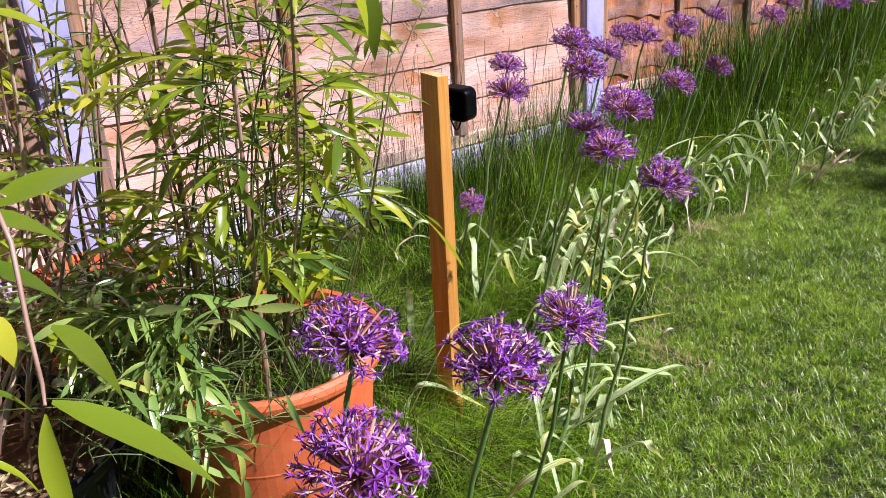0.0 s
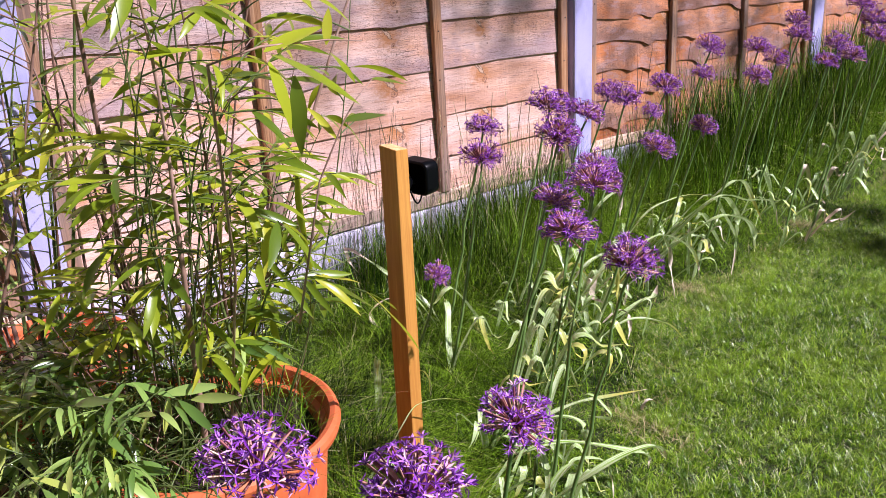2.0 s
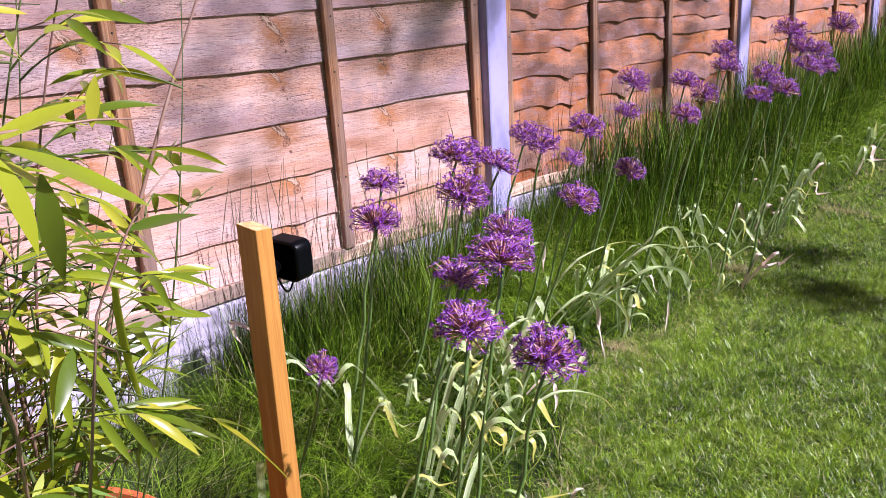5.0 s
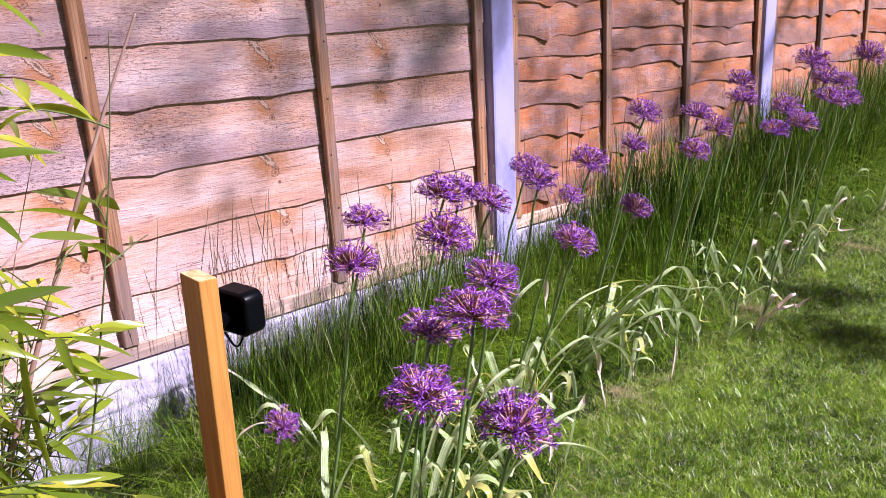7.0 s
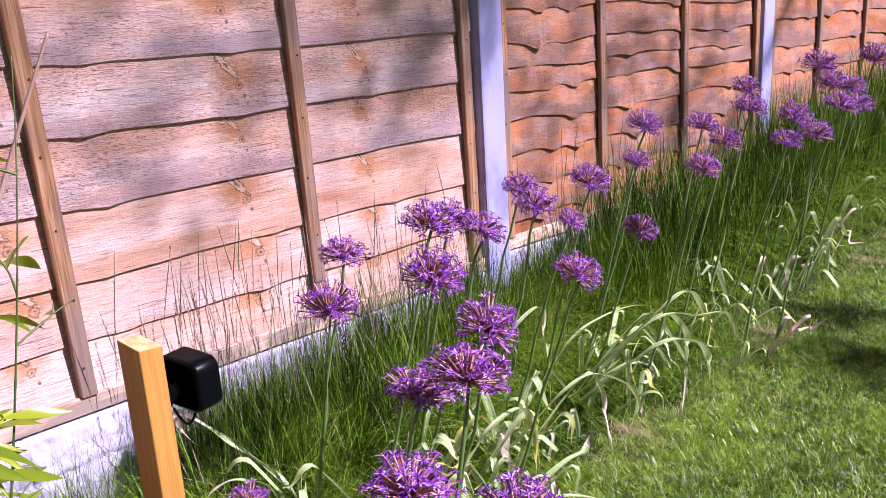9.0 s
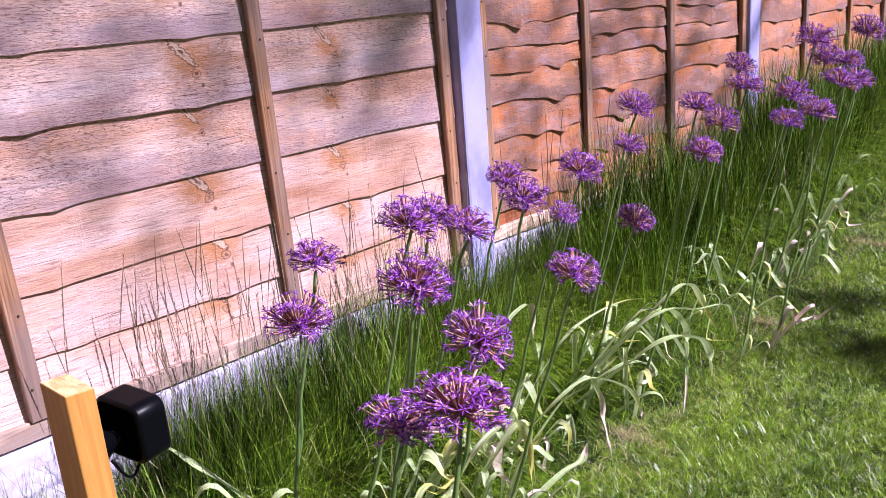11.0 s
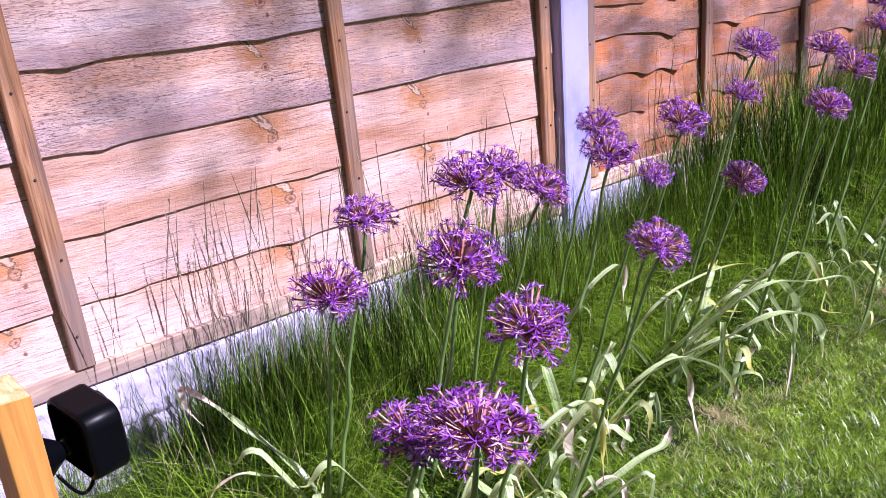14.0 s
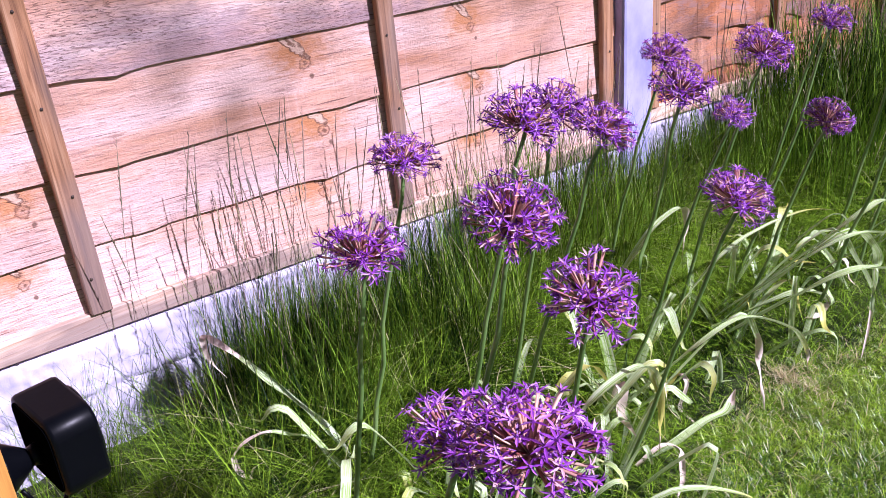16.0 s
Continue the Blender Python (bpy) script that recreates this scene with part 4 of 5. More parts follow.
def front_bamboo():
    b = Bamboo(-1.70, -0.585, 0.26, "bushy bamboo with pale canes in the black pot", 37, 300)
    r = b.rnd
    for k in range(12):
        a, d = r.uniform(0, 6.28), 0.16 * math.sqrt(r.random())
        base = (d * math.cos(a), d * math.sin(a), 0.0)
        tip = (base[0] + r.uniform(-0.15, 0.30), base[1] + r.uniform(-0.15, 0.22), r.uniform(0.30, 0.95))
        thick = r.uniform(0.002, 0.004) if k % 3 else r.uniform(0.005, 0.0075)
        b.cane(base, tip, (r.uniform(-.05, .05), r.uniform(-.05, .05), 0), thick, (M_CANE_DRY, M_CANE_OLD, M_CANE_GREEN)[k % 3], 0.3, r.randint(4, 7), 0.085, leaves=(2, 4))
    b.pick, b.forms, b.mat = BROAD_MESH, BROAD, M_BLEAF_SHADE
    # low leafy shoots that hang over the big pot's edge
    for k in range(14):
        base = (0.14 + 0.16 * r.random(), r.uniform(-0.18, 0.18), -0.02)
        tip = (base[0] + r.uniform(-0.04, 0.16), base[1] + r.uniform(-0.24, 0.0), r.uniform(0.10, 0.34))
        b.cane(base, tip, (0, 0, 0.05), 0.0015, M_CANE_GREEN, 0.35, r.randint(3, 5), 0.066, leaves=(2, 4))
    # sunlit sprays that lean out between the pots
    for k in range(20):
        base = (r.uniform(0.04, 0.28), r.uniform(-0.20, -0.06), 0.0)
        tip = (base[0] + r.uniform(-0.06, 0.14), r.uniform(-0.48, -0.22), r.uniform(0.08, 0.30))
        b.cane(base, tip, (0, -0.01, 0.06), 0.0014, M_CANE_GREEN, 0.5, r.randint(3, 5), 0.066, leaves=(2, 4))
    # the sunlit top of the low bush between the pots
    for k in range(30):
        x, y = r.uniform(-1.60, -1.43), r.uniform(-0.84, -0.46)
        base = Vector((x, y, 0.27)) - b.o
        tip = Vector((x + r.uniform(-0.05, 0.06), y + r.uniform(-0.16, -0.03), r.uniform(0.42, 0.53))) - b.o
        b.cane(base, tip, (0, 0, 0.04), 0.0014, M_CANE_GREEN, 0.58, r.randint(4, 6), 0.076, leaves=(2, 4))
    # leaves that hang over the front of the terracotta rim
    for k in range(18):
        p = Vector((r.uniform(-1.56, -1.44), r.uniform(-0.98, -0.88), r.uniform(0.26, 0.42)))
        b.leaf(p - b.o, (r.uniform(-0.3, 0.5), r.uniform(-0.5, -0.1), r.uniform(-1.0, -0.3)), r.uniform(0.055, 0.075), r.uniform(-0.6, 0.6))
    b.pick, b.forms, b.mat = BLEAF_MESH, BLEAVES, M_BLEAF
    # one long cane leaning out over the lawn side
    b.cane((-0.05, -0.15, 0.0), (-0.19, -0.86, 0.70), (0.02, 0.05, 0.14), 0.0035, M_CANE_DRY, 0.99, 0, 0.05, leaves=(0, 1))
    o = b.o
    for p, q, w in (((-1.868, -1.345, 0.924), (-1.775, -1.346, 0.941), 1.5), ((-1.898, -1.387, 0.937), (-1.844, -1.413, 0.920), 1.1),
                    ((-1.893, -1.468, 0.882), (-1.850, -1.484, 0.822), 1.6), ((-1.924, -1.524, 0.866), (-1.845, -1.570, 0.796), 1.2),
                    ((-1.929, -1.525, 0.861), (-1.946, -1.550, 0.800), 0.6), ((-1.907, -1.394, 0.909), (-1.857, -1.423, 0.883), 1.0),
                    ((-1.926, -1.449, 0.898), (-1.912, -1.468, 0.867), 1.0), ((-1.779, -1.189, 1.032), (-1.723, -1.217, 1.011), 1.0),
                    ((-1.942, -1.464, 0.857), (-1.914, -1.479, 0.847), 0.4), ((-1.968, -1.520, 0.850), (-1.940, -1.542, 0.828), 0.35)):
        p, q = Vector(p), Vector(q)
        m = Matrix.Translation(p - o) @ turn_to(q - p, 0.35) @ Matrix.Diagonal(((q - p).length, 0.105 * w, 0.11, 1))
        part("leaf", BLEAF_MESH[3], M_BLEAF, b.thing, m=m)
    s = Soup()
    s.tube([Vector(c) - o for c in ((-1.886, -1.400, 0.955), (-1.886, -1.418, 0.923), (-1.901, -1.453, 0.880), (-1.919, -1.503, 0.868), (-1.928, -1.524, 0.866))], [0.0020, 0.0018, 0.0016, 0.0013, 0.0010], 6)
    part("twig", s.mesh("twig"), M_CANE_PINK, b.thing)
    return b.finish()


pot_bamboo()
back_bamboo()
front_bamboo()


# ---- alliums ----
def head_meshes(seed, florets, spread):
    """Star florets on stalklets that fan up and out from the stem's end; radius about 1."""
    rnd = random.Random(seed)
    stars, stalks = Soup(), Soup()
    hub = Vector((0, 0, -0.22))
    for k in range(florets):
        z = 1 - 1.30 * ((k + 0.5) / florets) ** 0.92
        a = k * 2.399963 + rnd.uniform(-0.3, 0.3)
        d = Vector((math.sqrt(max(0, 1 - z * z)) * math.cos(a), math.sqrt(max(0, 1 - z * z)) * math.sin(a), z))
        d = (d + Vector((rnd.uniform(-.2, .2), rnd.uniform(-.2, .2), rnd.uniform(-.2, .2)))).normalized()
        r = rnd.uniform(spread, 1.0) * (1.0 if rnd.random() > 0.15 else 0.7)
        c = d * r
        out = (c - hub).normalized()
        stalks.tube([hub, hub.lerp(c, 0.5) + Vector((0, 0, -0.03)), c], [0.030, 0.027, 0.034], 3, False)
        u = out.orthogonal().normalized()
        w = out.cross(u)
        rot = rnd.uniform(0, 1.05)
        size = rnd.uniform(0.18, 0.285)
        lift = rnd.choice((0.05, 0.25, 0.5, 0.9, 1.6))
        verts, faces = [], []
        for p in range(6):
            b = rot + p * math.pi / 3 + rnd.uniform(-0.15, 0.15)
            e = (u * math.cos(b) + w * math.sin(b) + out * lift).normalized()
            g = out.cross(e).normalized()
            tip = c + e * size * rnd.uniform(0.85, 1.1) - out * size * 0.12
            mid = c + e * size * 0.45
            wide = size * 0.096
            i = len(verts)
            verts += [c, mid + g * wide + out * 0.010, tip, mid - g * wide + out * 0.010, mid - out * 0.010]
            faces += [(i, i + 4, i + 1), (i + 1, i + 4, i + 2), (i, i + 3, i + 4), (i + 3, i + 2, i + 4)]
        # ovary
        i = len(verts)
        verts += [c + u * 0.04, c + w * 0.04, c - u * 0.04, c - w * 0.04, c + out * 0.08]
        faces += [(i, i + 1, i + 4), (i + 1, i + 2, i + 4), (i + 2, i + 3, i + 4), (i + 3, i, i + 4)]
        stars.add(verts, faces)
    return stars.mesh("flower_head", False), stalks.mesh("umbel", True)


HEADS = [head_meshes(s, n, sp) for s, n, sp in ((1, 116, 0.66), (2, 100, 0.58), (3, 120, 0.70), (4, 98, 0.56), (5, 110, 0.62))]


def strap_mesh(seed, least=1.5):
    """A strap leaf that rises, arches and hangs; length 1, along +x."""
    rnd = random.Random(seed)
    segs = 22
    rise = rnd.uniform(0.9, 1.35)
    drop = rnd.uniform(least, 3.0)
    where = rnd.uniform(0.36, 0.72)
    sharp = rnd.choice((0.03, 0.05, 0.08, 0.12))
    kink, fold = rnd.uniform(where + 0.12, 0.97), rnd.choice((-1.6, -0.6, 0.5, 1.3, 2.0)) * (1.5 if least > 2.2 else 1.0)
    x = z = 0.0
    ang = rise
    verts, faces, uvs = [], [], []
    twist = rnd.uniform(-1.0, 1.0)
    bend = rnd.uniform(-0.9, 0.9)
    y = 0.0
    for i in range(segs + 1):
        t = i / segs
        w = 0.031 * (0.75 + 0.5 * t if t < 0.35 else 0.925 - 0.10 * (t - 0.35)) * (1 if t < 0.7 else max(0.06, 1 - ((t - 0.7) / 0.3) ** 1.5))
        a = twist * max(0, t - 0.3)
        dirx, dirz = math.cos(ang), math.sin(ang)
        for sgn in (-1, 0, 1):
            up = abs(sgn) * w * 0.45 * (1 - t * 0.6)
            off = sgn * w
            verts.append((x - dirz * (up + off * math.sin(a)), y + off * math.cos(a), z + dirx * (up + off * math.sin(a))))
            uvs.append((t, 0.5 + sgn * 0.5))
        step = 1.0 / segs
        x += dirx * step
        z += dirz * step
        y += bend * t * step
        ang = rise - drop * smoothstep(where - sharp, where + sharp, t) - 0.25 * t + fold * smoothstep(kink - 0.05, kink + 0.05, t)
    for i in range(segs):
        for k in range(2):
            faces.append((3 * i + k, 3 * i + k + 1, 3 * i + k + 4, 3 * i + k + 3))
    return mesh_of("leaf", verts, faces, True, uvs)


STRAPS = [strap_mesh(100 + i, 1.9) for i in range(22)]
DRY_STRAPS = [strap_mesh(200 + i, 2.3) for i in range(7)]
for dry in DRY_STRAPS:
    dry.materials.append(M_DRY)
LABELS = ("purple allium globe with starry florets on a green stem", "violet allium head on a leaning green stem in the bed", "small violet allium head low in the grass", "faded pinkish purple allium head on a green stem")


def allium(head, radius, base, kind, seed, leaves, lean):
    rnd = random.Random(seed)
    bz = float(ground_z(base[0], base[1]))
    thing = root("allium", LABELS[kind], "allium", pose(base[0], base[1], bz), "alliums in the flower bed")
    o = Vector((base[0], base[1], bz))
    top = Vector(head) - o
    s = Soup()
    n = 9
    pts = [Vector((0, 0, -0.02)).lerp(top, k / n) + Vector((rnd.uniform(-.004, .004), rnd.uniform(-.004, .004), 0)) + Vector((lean[0], lean[1], 0)) * math.sin(math.pi * k / n) for k in range(n + 1)]
    pts[-1] = top - Vector((0, 0, radius * 0.42))
    rs = 0.0028 + 0.02 * (radius - 0.03)
    s.tube(pts, [rs * (1.25 - 0.4 * k / n) for k in range(n + 1)], 8)
    part("stem", s.mesh("stem"), M_STEM, thing)
    stars, stalks = HEADS[seed % len(HEADS)]
    d = (pts[-1] - pts[-2]).normalized()
    m = Matrix.Translation(top - d * radius * 0.26) @ d.to_track_quat("Z", "Y").to_matrix().to_4x4() @ Matrix.Rotation(rnd.uniform(0, 6), 4, "Z") @ Matrix.Diagonal((radius * 1.10, radius * 1.10, radius * rnd.uniform(0.72, 0.94), 1))
    h = part("flower_head", stars, M_PETAL, thing, m=m)
    part("umbel", stalks, M_PEDICEL, h)
    for k in range(leaves):
        a = rnd.gauss(-1.2, 1.3)
        L = rnd.uniform(0.20, 0.31)
        part("leaf", STRAPS[rnd.randrange(len(STRAPS))] if rnd.random() > 0.08 else DRY_STRAPS[rnd.randrange(len(DRY_STRAPS))], M_STRAP, thing, m=pose(rnd.uniform(-.012, .012), rnd.uniform(-.012, .012), -0.01, 0, 0, math.degrees(a)) @ Matrix.Diagonal((L, L * rnd.uniform(0.6, 1.2), L * rnd.uniform(0.8, 1.1), 1)))
    return thing


# head x, y, z, radius, kind
NEAR_ALLIUMS = [
    (-0.311, -0.493, 0.619, 0.041, 1), (-0.492, -0.653, 0.618, 0.045, 0), (-0.219, -0.622, 0.673, 0.046, 0),
    (-0.105, -0.560, 0.640, 0.043, 1), (-0.097, -0.640, 0.631, 0.043, 0), (-0.403, -0.790, 0.668, 0.046, 0),
    (-0.381, -0.874, 0.600, 0.049, 0), (-0.634, -1.048, 0.675, 0.048, 0), (-0.620, -0.955, 0.618, 0.045, 1),
    (-0.848, -1.156, 0.672, 0.044, 0), (-0.725, -1.190, 0.590, 0.046, 0), (-0.774, -0.790, 0.470, 0.028, 2),
]
MIDDLE_ALLIUMS = [
    (-0.033, -0.801, 0.558, 0.042, 0), (0.055, -0.642, 0.639, 0.043, 0), (0.330, -0.400, 0.570, 0.041, 1),
    (0.350, -0.577, 0.606, 0.043, 0), (0.103, -0.691, 0.597, 0.029, 3), (0.429, -0.653, 0.483, 0.038, 0),
    (0.576, -0.557, 0.595, 0.036, 3), (0.779, -0.463, 0.636, 0.045, 0), (0.870, -0.572, 0.628, 0.041, 0),
    (0.800, -0.670, 0.612, 0.041, 0), (0.459, -0.788, 0.636, 0.034, 3),
]
FAR_ALLIUMS = [
    (1.228, -0.524, 0.658, 0.043, 1),
    (1.041, -0.622, 0.648, 0.045, 0), (0.928, -0.770, 0.594, 0.038, 0), (1.245, -0.661, 0.590, 0.047, 1),
    (0.988, -0.818, 0.608, 0.040, 0), (1.608, -0.584, 0.678, 0.057, 1), (1.800, -0.550, 0.590, 0.052, 0),
    (1.371, -0.744, 0.603, 0.048, 1), (1.494, -0.746, 0.587, 0.048, 0), (1.640, -0.668, 0.610, 0.043, 1),
    (2.300, -0.520, 0.600, 0.060, 1),
]
# by the path, before the pots
FRONT_ALLIUMS = [
    (-1.580, -1.375, 0.720, 0.051, 0), (-1.476, -1.465, 0.676, 0.049, 0), (-1.192, -1.344, 0.570, 0.049, 0), (-1.660, -1.470, 0.660, 0.055, 0),
]
for k, (x, y, z, rad, kind) in enumerate(NEAR_ALLIUMS + MIDDLE_ALLIUMS + FAR_ALLIUMS + FRONT_ALLIUMS):
    rnd = random.Random(900 + k)
    if y < -1.3:
        base = (x - rnd.uniform(0.02, 0.08), y + rnd.uniform(0.08, 0.16))
    else:
        base = (x - rnd.uniform(0.01, 0.09), min(y + rnd.uniform(0.05, 0.17), -0.12))
    allium((x, y, z), rad, base, kind, 40 + k, 2 if k in (0, 1, 11) else 5 if x < 0.3 else 2, (rnd.uniform(-.012, .012), rnd.uniform(-.012, .012)))


# leaf clumps with no flower of their own along the lawn's edge
def leaf_clump(x, y, seed, n, size):
    rnd = random.Random(seed)
    thing = root("allium_clump", "clump of yellowing strap leaves at the lawn edge", "leaf clump", pose(x, y, float(ground_z(x, y))), "allium leaf clumps")
    for k in range(n):
        a = rnd.gauss(-1.3, 1.2)
        L = size * rnd.uniform(0.75, 1.25)
        part("leaf", STRAPS[rnd.randrange(len(STRAPS))] if rnd.random() > (0.08 if x < 0.8 else 0.28) else DRY_STRAPS[rnd.randrange(len(DRY_STRAPS))], M_STRAP, thing, m=pose(rnd.uniform(-.10, .10), rnd.uniform(-.05, .11), -0.01, 0, 0, math.degrees(a)) @ Matrix.Diagonal((L, L * rnd.uniform(0.55, 1.25), L * rnd.uniform(0.7, 1.1), 1)))


for k, (x, y, n, size) in enumerate([(0.10, -0.52, 10, 0.26), (0.30, -0.55, 5, 0.26), (0.48, -0.50, 4, 0.27), (0.62, -0.50, 4, 0.26), (-0.15, -0.62, 14, 0.26), (-0.35, -0.72, 14, 0.26),
                                     (-0.55, -0.85, 11, 0.26), (-0.75, -0.97, 4, 0.24), (-0.98, -1.13, 2, 0.23), (0.88, -0.52, 5, 0.25), (1.15, -0.58, 6, 0.25), (1.42, -0.60, 8, 0.26),
                                     (1.75, -0.60, 8, 0.27), (2.15, -0.60, 8, 0.28), (2.6, -0.60, 8, 0.28), (-1.15, -1.22, 2, 0.23)]):
    leaf_clump(x, y, 300 + k, n, size)


def ribbon(pts, width, label, material, category="leaf", seed=0, dry_from=2.0):
    """A single strap leaf laid along given points."""
    pts = [Vector(p) for p in pts]
    fine = []
    for i in range(len(pts) - 1):
        p0, p1, p2, p3 = pts[max(i - 1, 0)], pts[i], pts[i + 1], pts[min(i + 2, len(pts) - 1)]
        for k in range(5):
            t = k / 5
            fine.append(0.5 * ((2 * p1) + (p2 - p0) * t + (2 * p0 - 5 * p1 + 4 * p2 - p3) * t * t + (3 * p1 - p0 - 3 * p2 + p3) * t ** 3))
    fine.append(pts[-1])
    o = fine[0]
    verts, uvs, faces = [], [], []
    n = len(fine)
    for i, p in enumerate(fine):
        d = (fine[min(i + 1, n - 1)] - fine[max(i - 1, 0)]).normalized()
        side = d.cross(Vector((0.3 * math.sin(i * 0.7 + seed), 0.2, 1))).normalized()
        up = side.cross(d)
        t = i / (n - 1)
        w = width * 0.5 * (1 if t < 0.7 else max(0.1, 1 - (t - 0.7) / 0.33))
        for s in (-1, 0, 1):
            verts.append(p + side * s * w + up * abs(s) * w * 0.5 - o)
            uvs.append((t, 0.5 + 0.5 * s))
    for i in range(n - 1):
        for k in range(2):
            faces.append((3 * i + k, 3 * i + k + 1, 3 * i + k + 4, 3 * i + k + 3))
    me = mesh_of("allium_leaf", verts, faces, True, uvs)
    me.materials.append(material)
    me.materials.append(M_DRY)
    for f in me.polygons:
        f.material_index = 1 if f.index / 2 > dry_from * (n - 1) else 0
    return single("allium_leaf", me, material, label, category, m=Matrix.Translation(o), group="loose strap leaves in the bed")


ribbon([(-0.375, -0.43, 0.03), (-0.397, -0.36, 0.141), (-0.412, -0.315, 0.173), (-0.435, -0.26, 0.212), (-0.459, -0.21, 0.247), (-0.478, -0.166, 0.270), (-0.489, -0.162, 0.274), (-0.490, -0.178, 0.240), (-0.477, -0.195, 0.212)], 0.013, "green strap leaf with a dry pinkish end bent back", M_STRAP, dry_from=0.5)
ribbon([(-0.40, -0.38, 0.03), (-0.425, -0.352, 0.14), (-0.46, -0.339, 0.17), (-0.487, -0.321, 0.18), (-0.514, -0.305, 0.17), (-0.533, -0.295, 0.15), (-0.538, -0.307, 0.13), (-0.529, -0.32, 0.115), (-0.513, -0.307, 0.12), (-0.488, -0.313, 0.125)], 0.010, "dry whitish strap leaf curled round over the grass", M_STRAP, seed=3, dry_from=0.3)
ribbon([(-0.05, -0.66, 0.05), (-0.01, -0.675, 0.075), (0.015, -0.69, 0.06), (0.0, -0.71, 0.03), (-0.04, -0.73, 0.02)], 0.010, "shrivelled white leaf tip lying on the lawn edge", M_DRY, seed=2)
ribbon([(-0.20, -0.72, 0.05), (-0.12, -0.78, 0.12), (-0.04, -0.84, 0.10), (0.0, -0.87, 0.05)], 0.012, "yellow strap leaf with a ragged dry tip", M_STRAP, seed=1)
ribbon([(-1.10, -0.92, 0.20), (-1.02, -0.93, 0.30), (-0.95, -0.91, 0.31), (-0.86, -0.93, 0.28), (-0.78, -0.96, 0.20)], 0.003, "long thin pale grass blade arching past the stake", M_STRAP, "grass blade")
ribbon([(-0.30, -0.945, 0.012), (-0.285, -0.95, 0.03), (-0.27, -0.955, 0.025), (-0.26, -0.96, 0.014)], 0.012, "scrap of white dry petal lying on the lawn", M_DRY, seed=4)

ribbon([(-0.76, -0.94, 0.04), (-0.71, -0.97, 0.17), (-0.65, -1.01, 0.205), (-0.60, -1.05, 0.215), (-0.54, -1.11, 0.23)], 0.015, "straight pale strap leaf with a yellow end over the lawn", M_STRAP, dry_from=0.92)
ribbon([(-0.79, -0.92, 0.04), (-0.735, -0.965, 0.155), (-0.692, -1.007, 0.196), (-0.660, -1.040, 0.182), (-0.650, -1.050, 0.130), (-0.649, -1.052, 0.080)], 0.016, "strap leaf bent sharply down over the lawn", M_STRAP)
ribbon([(-0.77, -0.90, 0.04), (-0.697, -0.945, 0.10), (-0.64, -0.999, 0.112), (-0.566, -1.074, 0.090), (-0.531, -1.109, 0.075), (-0.529, -1.112, 0.045)], 0.017, "broad strap leaf with a ragged white tip", M_STRAP, dry_from=0.85)
ribbon([(-0.80, -0.97, 0.03), (-0.75, -1.03, 0.08), (-0.726, -1.059, 0.118), (-0.70, -1.06, 0.13), (-0.663, -1.095, 0.123), (-0.650, -1.108, 0.083), (-0.648, -1.11, 0.035)], 0.011, "thin yellowing strap leaf hanging to the lawn", M_STRAP, dry_from=0.8)
ribbon([(-1.02, -0.80, 0.06), (-0.994, -0.822, 0.155), (-0.963, -0.853, 0.16), (-0.934, -0.883, 0.138), (-0.892, -0.925, 0.10)], 0.019, "broad grey-green strap leaf arching by the stake", M_STRAP)
LAWN_LEAF = "arching strap leaf with a dry hanging tip"
ribbon([(-0.20, -0.58, 0.06), (-0.160, -0.66, 0.225), (-0.083, -0.675, 0.255), (-0.045, -0.68, 0.235), (-0.029, -0.685, 0.175), (-0.033, -0.69, 0.085)], 0.017, "broad pale green strap leaf arching over with a white tip", M_STRAP, dry_from=0.9)
ribbon([(-0.02, -0.64, 0.02), (0.028, -0.668, 0.05), (0.093, -0.680, 0.065), (0.141, -0.686, 0.062), (0.165, -0.680, 0.070), (0.178, -0.677, 0.085)], 0.018, "green strap leaf with a shrivelled pinkish tip", M_STRAP, dry_from=0.72)
ribbon([(0.02, -0.55, 0.05), (0.060, -0.67, 0.215), (0.150, -0.70, 0.245), (0.255, -0.72, 0.185), (0.300, -0.725, 0.125), (0.305, -0.73, 0.085)], 0.012, "yellow strap leaf hooked over the lawn edge", M_STRAP, dry_from=0.8)
ribbon([(0.08, -0.58, 0.06), (0.150, -0.68, 0.235), (0.185, -0.70, 0.200), (0.200, -0.705, 0.130), (0.215, -0.71, 0.040)], 0.012, "strap leaf hanging straight down with a white tip", M_STRAP, dry_from=0.5)
ribbon([(0.33, -0.52, 0.06), (0.40, -0.62, 0.14), (0.455, -0.65, 0.135), (0.475, -0.66, 0.105), (0.437, -0.663, 0.095), (0.40, -0.665, 0.115)], 0.017, "strap leaf curling back on itself with a cream tip", M_STRAP, dry_from=0.55)
ribbon([(0.36, -0.52, 0.06), (0.430, -0.66, 0.27), (0.505, -0.69, 0.195), (0.545, -0.71, 0.105), (0.470, -0.74, 0.030)], 0.011, LAWN_LEAF, M_STRAP, dry_from=0.8)
ribbon([(0.40, -0.52, 0.06), (0.470, -0.67, 0.250), (0.560, -0.69, 0.200), (0.570, -0.70, 0.140), (0.560, -0.70, 0.085)], 0.019, "broad strap leaf with a yellow tip over the lawn", M_STRAP)
ribbon([(0.34, -0.55, 0.06), (0.385, -0.72, 0.225), (0.520, -0.745, 0.190), (0.580, -0.75, 0.125), (0.578, -0.755, 0.075)], 0.020, "broad strap leaf bending down to a yellow tip", M_STRAP)
